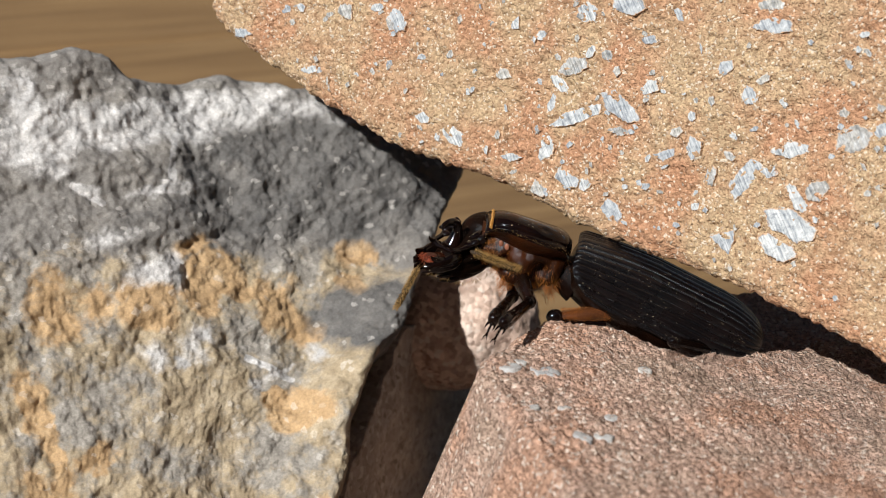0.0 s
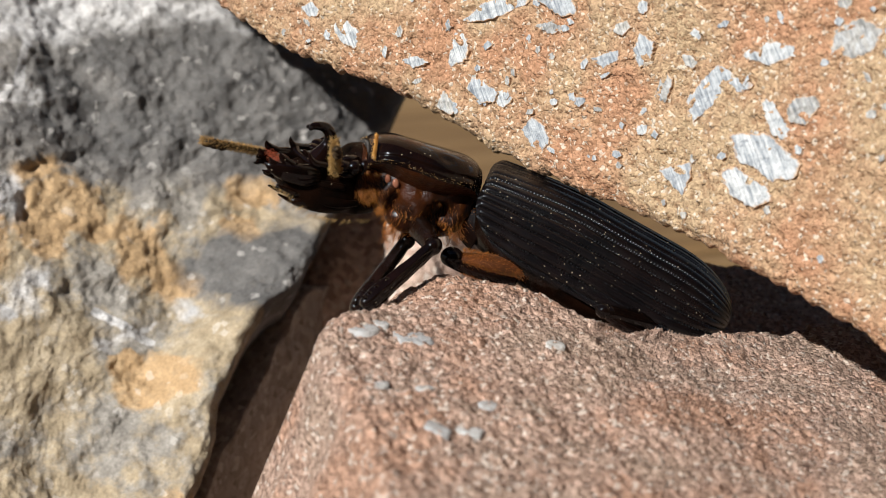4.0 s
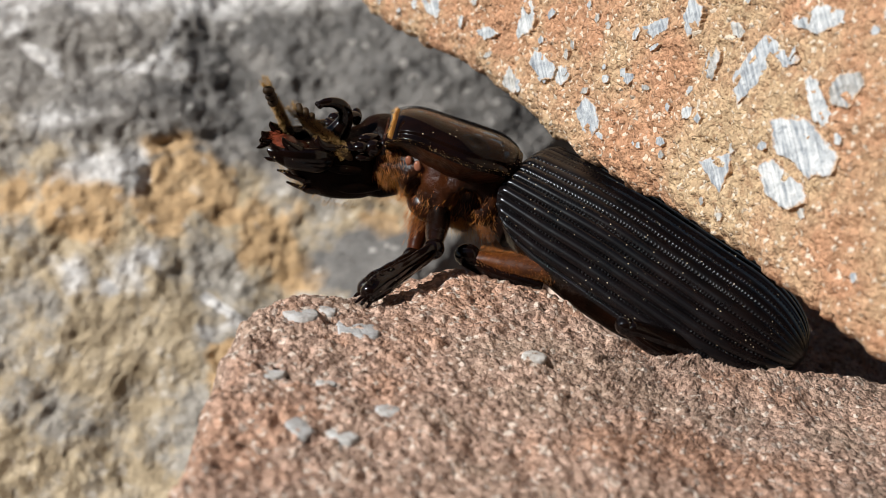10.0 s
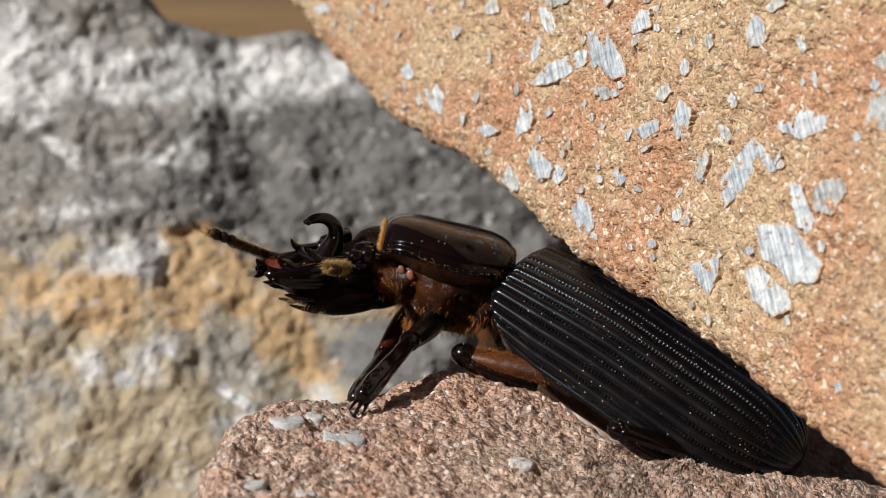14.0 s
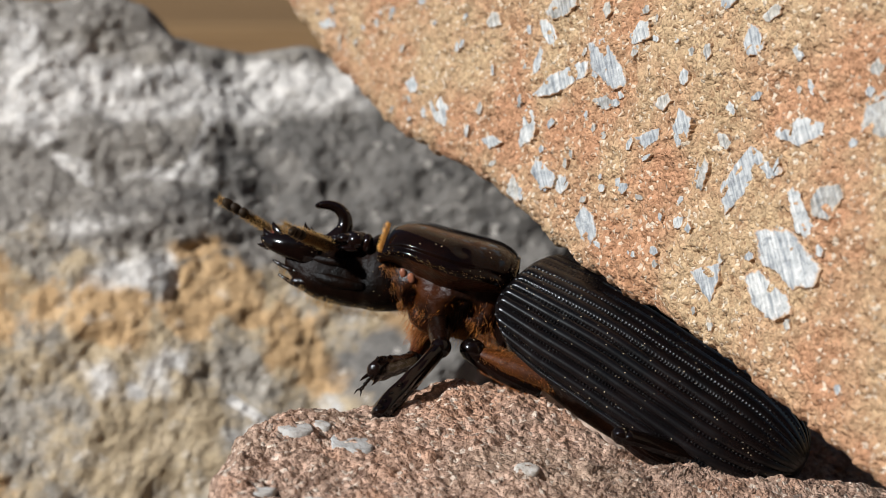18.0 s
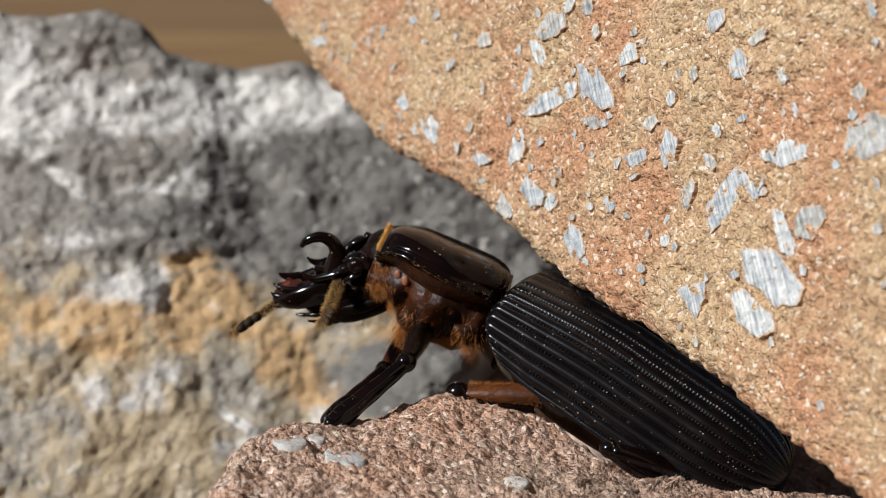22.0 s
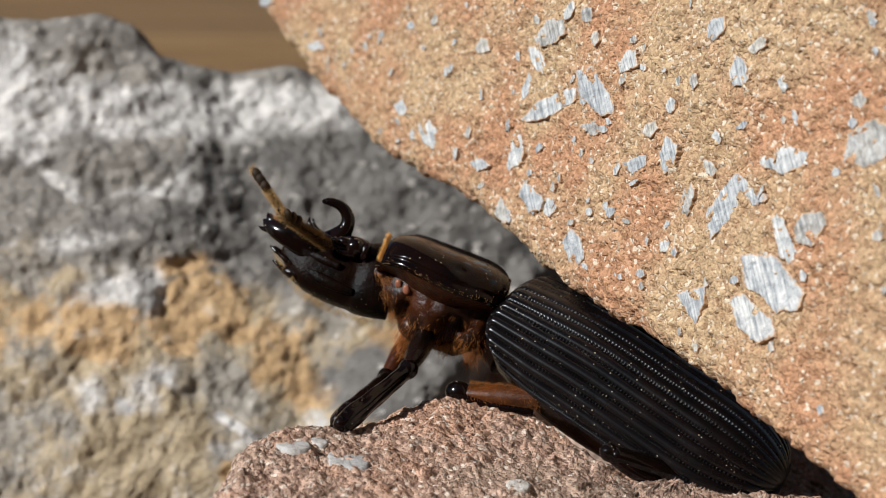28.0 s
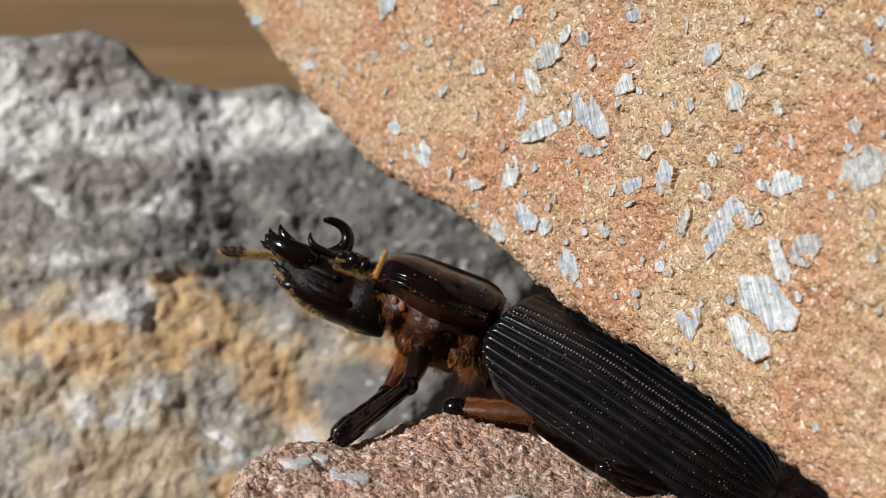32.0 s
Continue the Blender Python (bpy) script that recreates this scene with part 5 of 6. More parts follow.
def motions():
    walk(prothorax, [
        (0, pose(0.00082, -0.00000, -0.00319, 0.0, 6.4, 9.3)),
        (1, pose(0.00082, -0.00000, -0.00319, 0.0, 6.5, 12.9)),
        (2, pose(0.00082, -0.00000, -0.00319, 0.0, 16.9, 18.9)),
        (2.5, pose(0.00082, -0.00000, -0.00319, 0.0, 20.1, 17.4)),
        (4.5, pose(0.00082, -0.00000, -0.00319, 0.0, 4.5, 18.4)),
        (5, pose(0.00082, -0.00000, -0.00319, 0.0, 4.0, 17.0)),
        (6, pose(0.00082, -0.00000, -0.00319, 0.0, 1.5, 17.7)),
        (7, pose(0.00082, -0.00000, -0.00319, 0.0, 10.4, 27.0)),
        (8, pose(0.00082, -0.00000, -0.00319, 0.0, 2.4, 22.9)),
        (9, pose(0.00082, -0.00000, -0.00319, 0.0, 1.4, 23.9)),
        (10, pose(0.00082, -0.00000, -0.00319, 0.0, 5.2, 26.8)),
        (11, pose(0.00082, -0.00000, -0.00319, 0.0, 1.2, 25.1)),
        (12, pose(0.00082, -0.00000, -0.00319, 0.0, 15.6, 28.4)),
        (13, pose(0.00082, -0.00000, -0.00319, 0.0, 14.0, 31.5)),
        (13.5, pose(0.00082, -0.00000, -0.00319, 0.0, 8.2, 29.7)),
        (15.5, pose(0.00082, -0.00000, -0.00319, 0.0, 15.8, 25.0)),
        (16, pose(0.00082, -0.00000, -0.00319, 0.0, 15.4, 23.9)),
        (17, pose(0.00082, -0.00000, -0.00319, 0.0, 11.8, 21.0)),
        (18, pose(0.00082, -0.00000, -0.00319, 0.0, 10.8, 20.2)),
        (19, pose(0.00082, -0.00000, -0.00319, 0.0, 5.6, 19.8)),
        (20, pose(0.00082, -0.00000, -0.00319, 0.0, 4.2, 20.7)),
        (21, pose(0.00082, -0.00000, -0.00319, 0.0, 2.8, 16.5)),
        (22, pose(0.00082, -0.00000, -0.00319, 0.0, 3.1, 17.5)),
        (23, pose(0.00082, -0.00000, -0.00319, 0.0, 4.9, 16.8)),
        (24, pose(0.00082, -0.00000, -0.00319, 0.0, 2.7, 16.5)),
        (25, pose(0.00082, -0.00000, -0.00319, 0.0, 3.5, 18.0)),
        (28, pose(0.00082, -0.00000, -0.00319, 0.0, 4.3, 20.3)),
        (29, pose(0.00082, -0.00000, -0.00319, 0.0, 3.5, 16.6)),
        (30, pose(0.00082, -0.00000, -0.00319, 0.0, 4.8, 16.3)),
        (31, pose(0.00082, -0.00000, -0.00319, 0.0, 3.9, 17.7)),
        (32, pose(0.00082, -0.00000, -0.00319, 0.0, 5.8, 17.7))])
    walk(head, [
        (0, pose(0.00916, 0.00137, -0.00432, -11.3, 30.2, 57.0)),
        (1, pose(0.00906, 0.00189, -0.00434, -13.1, 20.2, 49.0)),
        (2, pose(0.00849, 0.00263, -0.00585, -14.5, 26.0, 53.0)),
        (2.5, pose(0.00840, 0.00238, -0.00630, -14.0, 26.5, 48.3)),
        (4.5, pose(0.00887, 0.00269, -0.00406, -17.3, 6.1, 45.0)),
        (5, pose(0.00894, 0.00249, -0.00397, -13.3, 2.1, 45.7)),
        (6, pose(0.00893, 0.00259, -0.00361, -23.1, -0.1, 43.6)),
        (7, pose(0.00826, 0.00380, -0.00491, -9.3, 34.6, 74.4)),
        (8, pose(0.00866, 0.00332, -0.00373, -27.3, 15.7, 53.1)),
        (9, pose(0.00860, 0.00347, -0.00359, -24.6, 5.5, 54.0)),
        (10, pose(0.00838, 0.00383, -0.00415, -20.0, 13.9, 57.3)),
        (11, pose(0.00853, 0.00362, -0.00356, -19.3, 9.1, 52.5)),
        (12, pose(0.00732, 0.00364, -0.00572, -27.9, 42.9, 20.6)),
        (13, pose(0.00699, 0.00386, -0.00537, 5.1, 40.0, 65.9)),
        (13.5, pose(0.00813, 0.00417, -0.00459, -7.1, 17.7, 68.9)),
        (15.5, pose(0.00820, 0.00346, -0.00569, 7.7, 11.8, 35.5)),
        (16, pose(0.00829, 0.00332, -0.00564, 5.1, 13.8, 28.9)),
        (17, pose(0.00857, 0.00299, -0.00511, 5.0, 8.9, 23.0)),
        (18, pose(0.00864, 0.00289, -0.00497, 4.3, 17.9, 25.8)),
        (19, pose(0.00879, 0.00287, -0.00421, 0.7, 7.6, 17.0)),
        (20, pose(0.00876, 0.00301, -0.00400, -1.3, 12.3, 5.6)),
        (21, pose(0.00897, 0.00243, -0.00379, 5.5, 7.6, 14.2)),
        (22, pose(0.00893, 0.00256, -0.00385, -15.9, 47.0, 36.1)),
        (23, pose(0.00894, 0.00246, -0.00410, -16.5, 40.4, 36.7)),
        (24, pose(0.00898, 0.00242, -0.00378, 6.8, 9.5, 23.1)),
        (25, pose(0.00890, 0.00263, -0.00390, -1.7, 10.0, 22.4)),
        (28, pose(0.00878, 0.00296, -0.00402, -0.8, 6.0, 21.9)),
        (29, pose(0.00896, 0.00244, -0.00391, 6.0, 2.8, 16.5)),
        (30, pose(0.00896, 0.00239, -0.00410, -13.6, 49.9, 26.2)),
        (31, pose(0.00891, 0.00260, -0.00396, 2.8, 13.8, 25.7)),
        (32, pose(0.00888, 0.00258, -0.00424, 6.3, 6.2, 18.7))])
    walk(antenna_near, [
        (0, pose(0.00290, 0.00199, 0.00062, 0.0, -2.8, 119.2)),
        (0.5, pose(0.00290, 0.00199, 0.00062, -12.7, -31.2, 159.8)),
        (1, pose(0.00290, 0.00199, 0.00062, 42.2, -58.8, 88.7)),
        (1.25, pose(0.00290, 0.00199, 0.00062, 22.8, -34.1, 114.7)),
        (1.5, pose(0.00290, 0.00199, 0.00062, 18.1, -6.7, 127.8)),
        (1.75, pose(0.00290, 0.00199, 0.00062, 23.1, -32.6, 113.3)),
        (2, pose(0.00290, 0.00199, 0.00062, 41.8, -55.6, 87.3)),
        (2.4, pose(0.00290, 0.00199, 0.00062, 51.9, -7.5, 69.7)),
        (3.45, pose(0.00290, 0.00199, 0.00062, 65.3, -40.2, 38.6)),
        (4.5, pose(0.00290, 0.00199, 0.00062, 113.5, -54.7, -23.6)),
        (4.75, pose(0.00290, 0.00199, 0.00062, 103.3, -25.2, -8.2)),
        (5, pose(0.00290, 0.00199, 0.00062, 101.7, 5.1, 0.6)),
        (6, pose(0.00290, 0.00199, 0.00062, 103.5, 0.5, 35.2)),
        (6.5, pose(0.00290, 0.00199, 0.00062, 100.2, -7.6, 83.6)),
        (7, pose(0.00290, 0.00199, 0.00062, 92.0, -10.5, 133.2)),
        (7.5, pose(0.00290, 0.00199, 0.00062, 77.4, -32.1, 171.4)),
        (8, pose(0.00290, 0.00199, 0.00062, 46.9, -38.1, -138.0)),
        (8.5, pose(0.00290, 0.00199, 0.00062, 101.6, -69.0, 158.4)),
        (9, pose(0.00290, 0.00199, 0.00062, 170.7, -43.8, 80.7)),
        (9.5, pose(0.00290, 0.00199, 0.00062, 168.0, -20.3, 85.6)),
        (9.67, pose(0.00290, 0.00199, 0.00062, -170.3, -35.8, 41.6)),
        (9.83, pose(0.00290, 0.00199, 0.00062, -140.9, -32.1, -8.7)),
        (10, pose(0.00290, 0.00199, 0.00062, -125.1, -12.3, -48.4)),
        (10.5, pose(0.00290, 0.00199, 0.00062, -127.2, -1.9, -31.2)),
        (11, pose(0.00290, 0.00199, 0.00062, -127.0, -6.6, -34.7)),
        (11.17, pose(0.00290, 0.00199, 0.00062, -123.7, 16.9, 0.0)),
        (11.33, pose(0.00290, 0.00199, 0.00062, -104.7, 33.3, 42.6)),
        (11.5, pose(0.00290, 0.00199, 0.00062, -76.6, 32.0, 92.5)),
        (11.75, pose(0.00290, 0.00199, 0.00062, -51.9, 37.2, 134.5)),
        (12, pose(0.00290, 0.00199, 0.00062, -29.9, 27.6, 174.4)),
        (12.5, pose(0.00290, 0.00199, 0.00062, -30.6, -14.8, 168.2)),
        (13, pose(0.00290, 0.00199, 0.00062, -24.3, -57.0, 158.2)),
        (13.4, pose(0.00290, 0.00199, 0.00062, 56.5, -56.5, 67.2)),
        (14.45, pose(0.00290, 0.00199, 0.00062, 86.7, -27.6, 24.7)),
        (15.5, pose(0.00290, 0.00199, 0.00062, 90.6, 8.2, 2.5)),
        (15.75, pose(0.00290, 0.00199, 0.00062, 90.0, -11.7, 22.7)),
        (16, pose(0.00290, 0.00199, 0.00062, 81.5, -30.1, 46.0)),
        (17, pose(0.00290, 0.00199, 0.00062, 101.2, -19.0, 0.8)),
        (18, pose(0.00290, 0.00199, 0.00062, 78.5, -29.7, 52.5)),
        (19, pose(0.00290, 0.00199, 0.00062, 85.1, -37.0, 40.6)),
        (20, pose(0.00290, 0.00199, 0.00062, 98.2, -25.8, 15.8)),
        (21, pose(0.00290, 0.00199, 0.00062, 98.3, -9.0, 15.4)),
        (21.5, pose(0.00290, 0.00199, 0.00062, 92.3, -14.8, 44.3)),
        (22, pose(0.00290, 0.00199, 0.00062, 83.9, -16.9, 74.2)),
        (22.33, pose(0.00290, 0.00199, 0.00062, 70.7, -19.9, 114.4)),
        (22.67, pose(0.00290, 0.00199, 0.00062, 58.6, -14.2, 154.0)),
        (23, pose(0.00290, 0.00199, 0.00062, 53.1, -2.5, -169.2)),
        (23.33, pose(0.00290, 0.00199, 0.00062, 57.7, -40.1, 178.9)),
        (23.67, pose(0.00290, 0.00199, 0.00062, 96.9, -72.9, 134.3)),
        (24, pose(0.00290, 0.00199, 0.00062, -168.8, -57.0, 35.0)),
        (25, pose(0.00290, 0.00199, 0.00062, -151.1, -8.3, 5.4)),
        (26.25, pose(0.00290, 0.00199, 0.00062, -141.8, -41.0, -15.6)),
        (27.5, pose(0.00290, 0.00199, 0.00062, -98.4, -63.4, -68.2)),
        (27.75, pose(0.00290, 0.00199, 0.00062, -162.2, -57.0, 3.0)),
        (28, pose(0.00290, 0.00199, 0.00062, 176.9, -29.7, 32.2)),
        (28.33, pose(0.00290, 0.00199, 0.00062, 165.6, -8.6, 65.2)),
        (28.67, pose(0.00290, 0.00199, 0.00062, 167.3, 14.9, 94.5)),
        (29, pose(0.00290, 0.00199, 0.00062, -177.3, 34.0, 130.3)),
        (30, pose(0.00290, 0.00199, 0.00062, 169.7, 10.9, 97.8)),
        (30.5, pose(0.00290, 0.00199, 0.00062, 169.5, -27.1, 99.4)),
        (31, pose(0.00290, 0.00199, 0.00062, 166.7, -65.0, 103.1)),
        (31.5, pose(0.00290, 0.00199, 0.00062, 118.2, -36.8, 161.8)),
        (32, pose(0.00290, 0.00199, 0.00062, 111.5, 2.6, -177.0))])
    walk(antenna_far, [
        (0, pose(0.00540, -0.00110, -0.00100, 0.0, 35.0, 21.0)),
        (0.5, pose(0.00540, -0.00110, -0.00100, 0.3, 39.1, 21.5)),
        (1, pose(0.00540, -0.00110, -0.00100, -9.8, 38.4, 5.5)),
        (1.5, pose(0.00540, -0.00110, -0.00100, 10.3, 40.4, 36.7)),
        (1.75, pose(0.00540, -0.00110, -0.00100, -13.9, 32.5, -2.9)),
        (2, pose(0.00540, -0.00110, -0.00100, -26.4, 14.9, -33.1)),
        (2.4, pose(0.00540, -0.00110, -0.00100, -11.9, 30.8, 3.0)),
        (4.5, pose(0.00540, -0.00110, -0.00100, -14.5, -10.9, -11.2)),
        (5, pose(0.00540, -0.00110, -0.00100, -14.6, 16.0, -13.9)),
        (6, pose(0.00540, -0.00110, -0.00100, -4.6, 21.6, 16.7)),
        (7, pose(0.00540, -0.00110, -0.00100, 1.1, 2.6, 42.8)),
        (8, pose(0.00540, -0.00110, -0.00100, 3.8, -8.9, -4.0)),
        (9, pose(0.00540, -0.00110, -0.00100, 6.6, 32.5, 8.7)),
        (9.25, pose(0.00540, -0.00110, -0.00100, 26.0, 37.3, 41.9)),
        (9.5, pose(0.00540, -0.00110, -0.00100, 45.5, 32.6, 75.2)),
        (9.67, pose(0.00540, -0.00110, -0.00100, 40.0, -1.0, 56.2)),
        (9.83, pose(0.00540, -0.00110, -0.00100, 46.2, -34.4, 36.7)),
        (10, pose(0.00540, -0.00110, -0.00100, 79.6, -60.9, -6.4)),
        (10.5, pose(0.00540, -0.00110, -0.00100, 66.6, -39.8, 10.2)),
        (11, pose(0.00540, -0.00110, -0.00100, 58.5, -50.5, 21.5)),
        (11.25, pose(0.00540, -0.00110, -0.00100, 97.1, -40.1, -30.8)),
        (11.5, pose(0.00540, -0.00110, -0.00100, 112.2, -14.6, -62.1)),
        (11.67, pose(0.00540, -0.00110, -0.00100, 110.5, 8.9, -30.5)),
        (11.83, pose(0.00540, -0.00110, -0.00100, 122.7, 29.4, 5.1)),
        (12, pose(0.00540, -0.00110, -0.00100, 149.3, 37.4, 51.4)),
        (13, pose(0.00540, -0.00110, -0.00100, 130.5, 13.4, 10.0)),
        (13.4, pose(0.00540, -0.00110, -0.00100, 130.9, -16.6, -5.1)),
        (15.5, pose(0.00540, -0.00110, -0.00100, 136.3, -38.1, -16.7)),
        (16, pose(0.00540, -0.00110, -0.00100, 127.3, -8.9, 4.9)),
        (17, pose(0.00540, -0.00110, -0.00100, 126.8, -1.7, 10.4)),
        (18, pose(0.00540, -0.00110, -0.00100, 129.2, -27.4, 1.2)),
        (19, pose(0.00540, -0.00110, -0.00100, 126.1, -13.9, 10.0)),
        (20, pose(0.00540, -0.00110, -0.00100, 126.5, -2.5, 6.9)),
        (21, pose(0.00540, -0.00110, -0.00100, 125.9, -5.1, 16.5)),
        (22, pose(0.00540, -0.00110, -0.00100, 125.6, -3.4, 20.7)),
        (23, pose(0.00540, -0.00110, -0.00100, 126.5, -8.2, 11.5)),
        (23.5, pose(0.00540, -0.00110, -0.00100, 132.7, -14.3, -19.4)),
        (24, pose(0.00540, -0.00110, -0.00100, 141.3, -16.3, -51.4)),
        (25, pose(0.00540, -0.00110, -0.00100, 142.1, 2.1, -57.7)),
        (26.25, pose(0.00540, -0.00110, -0.00100, 140.3, -9.1, -29.3)),
        (27.5, pose(0.00540, -0.00110, -0.00100, 133.1, -18.0, 0.8)),
        (28, pose(0.00540, -0.00110, -0.00100, 145.1, -18.1, -36.7)),
        (28.5, pose(0.00540, -0.00110, -0.00100, 139.3, -6.6, -10.0)),
        (29, pose(0.00540, -0.00110, -0.00100, 139.2, 6.3, 15.4)),
        (30, pose(0.00540, -0.00110, -0.00100, 140.4, 3.0, 30.1)),
        (30.5, pose(0.00540, -0.00110, -0.00100, 142.6, -8.3, -15.1)),
        (31, pose(0.00540, -0.00110, -0.00100, 152.5, -14.6, -62.1)),
        (31.5, pose(0.00540, -0.00110, -0.00100, 150.3, 4.2, -39.0)),
        (32, pose(0.00540, -0.00110, -0.00100, 156.1, 22.3, -14.8))])
    walk(fore_femur_near, [
        (0, pose(0.00359, 0.00383, -0.00601, 13.2, 7.5, 113.0)),
        (0.5, pose(0.00351, 0.00383, -0.00600, 12.9, 3.1, 114.1)),
        (1, pose(0.00341, 0.00387, -0.00600, 13.2, 4.1, 111.5)),
        (1.5, pose(0.00294, 0.00389, -0.00628, 13.9, 7.8, 104.4)),
        (2, pose(0.00253, 0.00423, -0.00667, 14.0, 18.1, 75.3)),
        (2.5, pose(0.00249, 0.00338, -0.00682, 13.7, -12.1, 104.4)),
        (4.5, pose(0.00306, 0.00422, -0.00588, 11.7, -2.6, 123.3)),
        (5, pose(0.00327, 0.00403, -0.00585, 11.9, -4.8, 122.0)),
        (6, pose(0.00343, 0.00398, -0.00580, 11.5, -25.5, 128.2)),
        (7, pose(0.00228, 0.00404, -0.00621, 13.5, 3.1, 107.3)),
        (8, pose(0.00284, 0.00439, -0.00576, 12.7, 7.3, 118.4)),
        (9, pose(0.00274, 0.00460, -0.00574, 13.4, 11.8, 113.7)),
        (10, pose(0.00241, 0.00449, -0.00593, 12.7, 7.3, 118.3)),
        (11, pose(0.00304, 0.00390, -0.00596, 13.0, -25.0, 118.3)),
        (11.5, pose(0.00214, 0.00473, -0.00619, 13.8, 13.0, 110.7)),
        (12, pose(0.00194, 0.00512, -0.00674, 14.3, 14.4, 84.8)),
        (13, pose(0.00173, 0.00450, -0.00642, 13.9, -1.1, 80.5)),
        (13.5, pose(0.00212, 0.00428, -0.00610, 14.0, 1.1, 94.9)),
        (15.5, pose(0.00205, 0.00448, -0.00659, 14.4, 12.3, 95.3)),
        (16, pose(0.00238, 0.00361, -0.00659, 13.0, -10.4, 112.7)),
        (17, pose(0.00285, 0.00366, -0.00641, 12.0, -12.3, 121.4)),
        (18, pose(0.00288, 0.00379, -0.00628, 11.7, -5.2, 123.0)),
        (19, pose(0.00310, 0.00397, -0.00596, 11.8, -1.3, 122.9)),
        (20, pose(0.00316, 0.00385, -0.00590, 12.3, -5.6, 119.0)),
        (21, pose(0.00342, 0.00389, -0.00576, 12.4, 1.7, 119.0)),
        (22, pose(0.00321, 0.00422, -0.00582, 13.7, 9.8, 108.1)),
        (23, pose(0.00316, 0.00432, -0.00596, 14.3, 13.5, 101.5)),
        (24, pose(0.00325, 0.00436, -0.00585, 14.2, 14.6, 105.3)),
        (25, pose(0.00317, 0.00417, -0.00583, 13.3, 8.2, 113.1)),
        (27.5, pose(0.00290, 0.00451, -0.00595, 13.9, 13.8, 110.3)),
        (28, pose(0.00296, 0.00429, -0.00588, 13.8, 10.0, 107.2)),
        (29, pose(0.00328, 0.00407, -0.00582, 13.7, 9.0, 107.9)),
        (30, pose(0.00320, 0.00417, -0.00593, 13.6, 11.6, 111.5)),
        (31, pose(0.00318, 0.00414, -0.00584, 12.8, 8.7, 118.4)),
        (32, pose(0.00310, 0.00409, -0.00596, 13.6, 10.0, 110.2))])
    walk(fore_tibia_near, [
        (0, pose(0.00208, 0.00739, -0.00652, 13.5, 5.9, 73.6)),
        (0.5, pose(0.00192, 0.00738, -0.00621, 13.6, 5.4, 75.1)),
        (1, pose(0.00198, 0.00749, -0.00628, 13.7, 6.2, 77.6)),
        (1.5, pose(0.00198, 0.00763, -0.00681, 13.3, 5.0, 71.2)),
        (2, pose(0.00347, 0.00781, -0.00788, 14.1, -4.3, 88.1)),
        (2.5, pose(0.00154, 0.00708, -0.00600, 14.1, 27.0, 69.7)),
        (4.5, pose(0.00092, 0.00747, -0.00570, 15.7, 41.0, 66.8)),
        (5, pose(0.00121, 0.00733, -0.00553, 16.1, 43.2, 67.0)),
        (6, pose(0.00125, 0.00674, -0.00413, 20.4, 59.2, 64.3)),
        (7, pose(0.00112, 0.00776, -0.00641, 14.8, 27.1, 76.2)),
        (8, pose(0.00100, 0.00780, -0.00625, 14.8, 24.4, 79.8)),
        (9, pose(0.00120, 0.00810, -0.00653, 14.6, 17.6, 86.2)),
        (10, pose(0.00058, 0.00790, -0.00643, 14.3, 11.5, 87.5)),
        (11, pose(0.00136, 0.00701, -0.00432, 14.1, 7.1, 97.4)),
        (11.5, pose(0.00080, 0.00829, -0.00707, 14.1, 2.9, 92.1)),
        (12, pose(0.00228, 0.00888, -0.00771, 13.1, -16.4, 112.8)),
        (13, pose(0.00237, 0.00835, -0.00634, 13.2, 6.4, 112.3)),
        (13.5, pose(0.00179, 0.00816, -0.00617, 13.9, 8.4, 103.1)),
        (15.5, pose(0.00169, 0.00827, -0.00742, 13.9, 2.2, 97.9)),
        (16, pose(0.00090, 0.00715, -0.00588, 15.3, 23.9, 89.7)),
        (17, pose(0.00087, 0.00691, -0.00558, 16.1, 30.5, 87.5)),
        (18, pose(0.00076, 0.00705, -0.00593, 15.2, 22.0, 94.6)),
        (19, pose(0.00098, 0.00724, -0.00587, 15.1, 21.9, 92.2)),
        (20, pose(0.00128, 0.00725, -0.00552, 18.2, 49.0, 70.6)),
        (21, pose(0.00154, 0.00730, -0.00588, 17.6, 48.2, 68.9)),
        (22, pose(0.00201, 0.00787, -0.00648, 15.8, 29.7, 84.3)),
        (23, pose(0.00240, 0.00804, -0.00687, 15.5, 26.5, 88.0)),
        (24, pose(0.00226, 0.00801, -0.00683, 15.6, 27.6, 86.6)),
        (25, pose(0.00166, 0.00773, -0.00638, 15.6, 28.4, 83.9)),
        (27.5, pose(0.00158, 0.00806, -0.00688, 15.1, 24.0, 85.7)),
        (28, pose(0.00182, 0.00796, -0.00656, 14.9, 20.0, 88.5)),
        (29, pose(0.00210, 0.00774, -0.00643, 15.9, 28.7, 88.7)),
        (30, pose(0.00179, 0.00773, -0.00672, 15.5, 27.6, 85.2)),
        (31, pose(0.00134, 0.00753, -0.00643, 15.1, 23.8, 84.3)),
        (32, pose(0.00178, 0.00770, -0.00664, 14.7, 18.7, 86.4))])
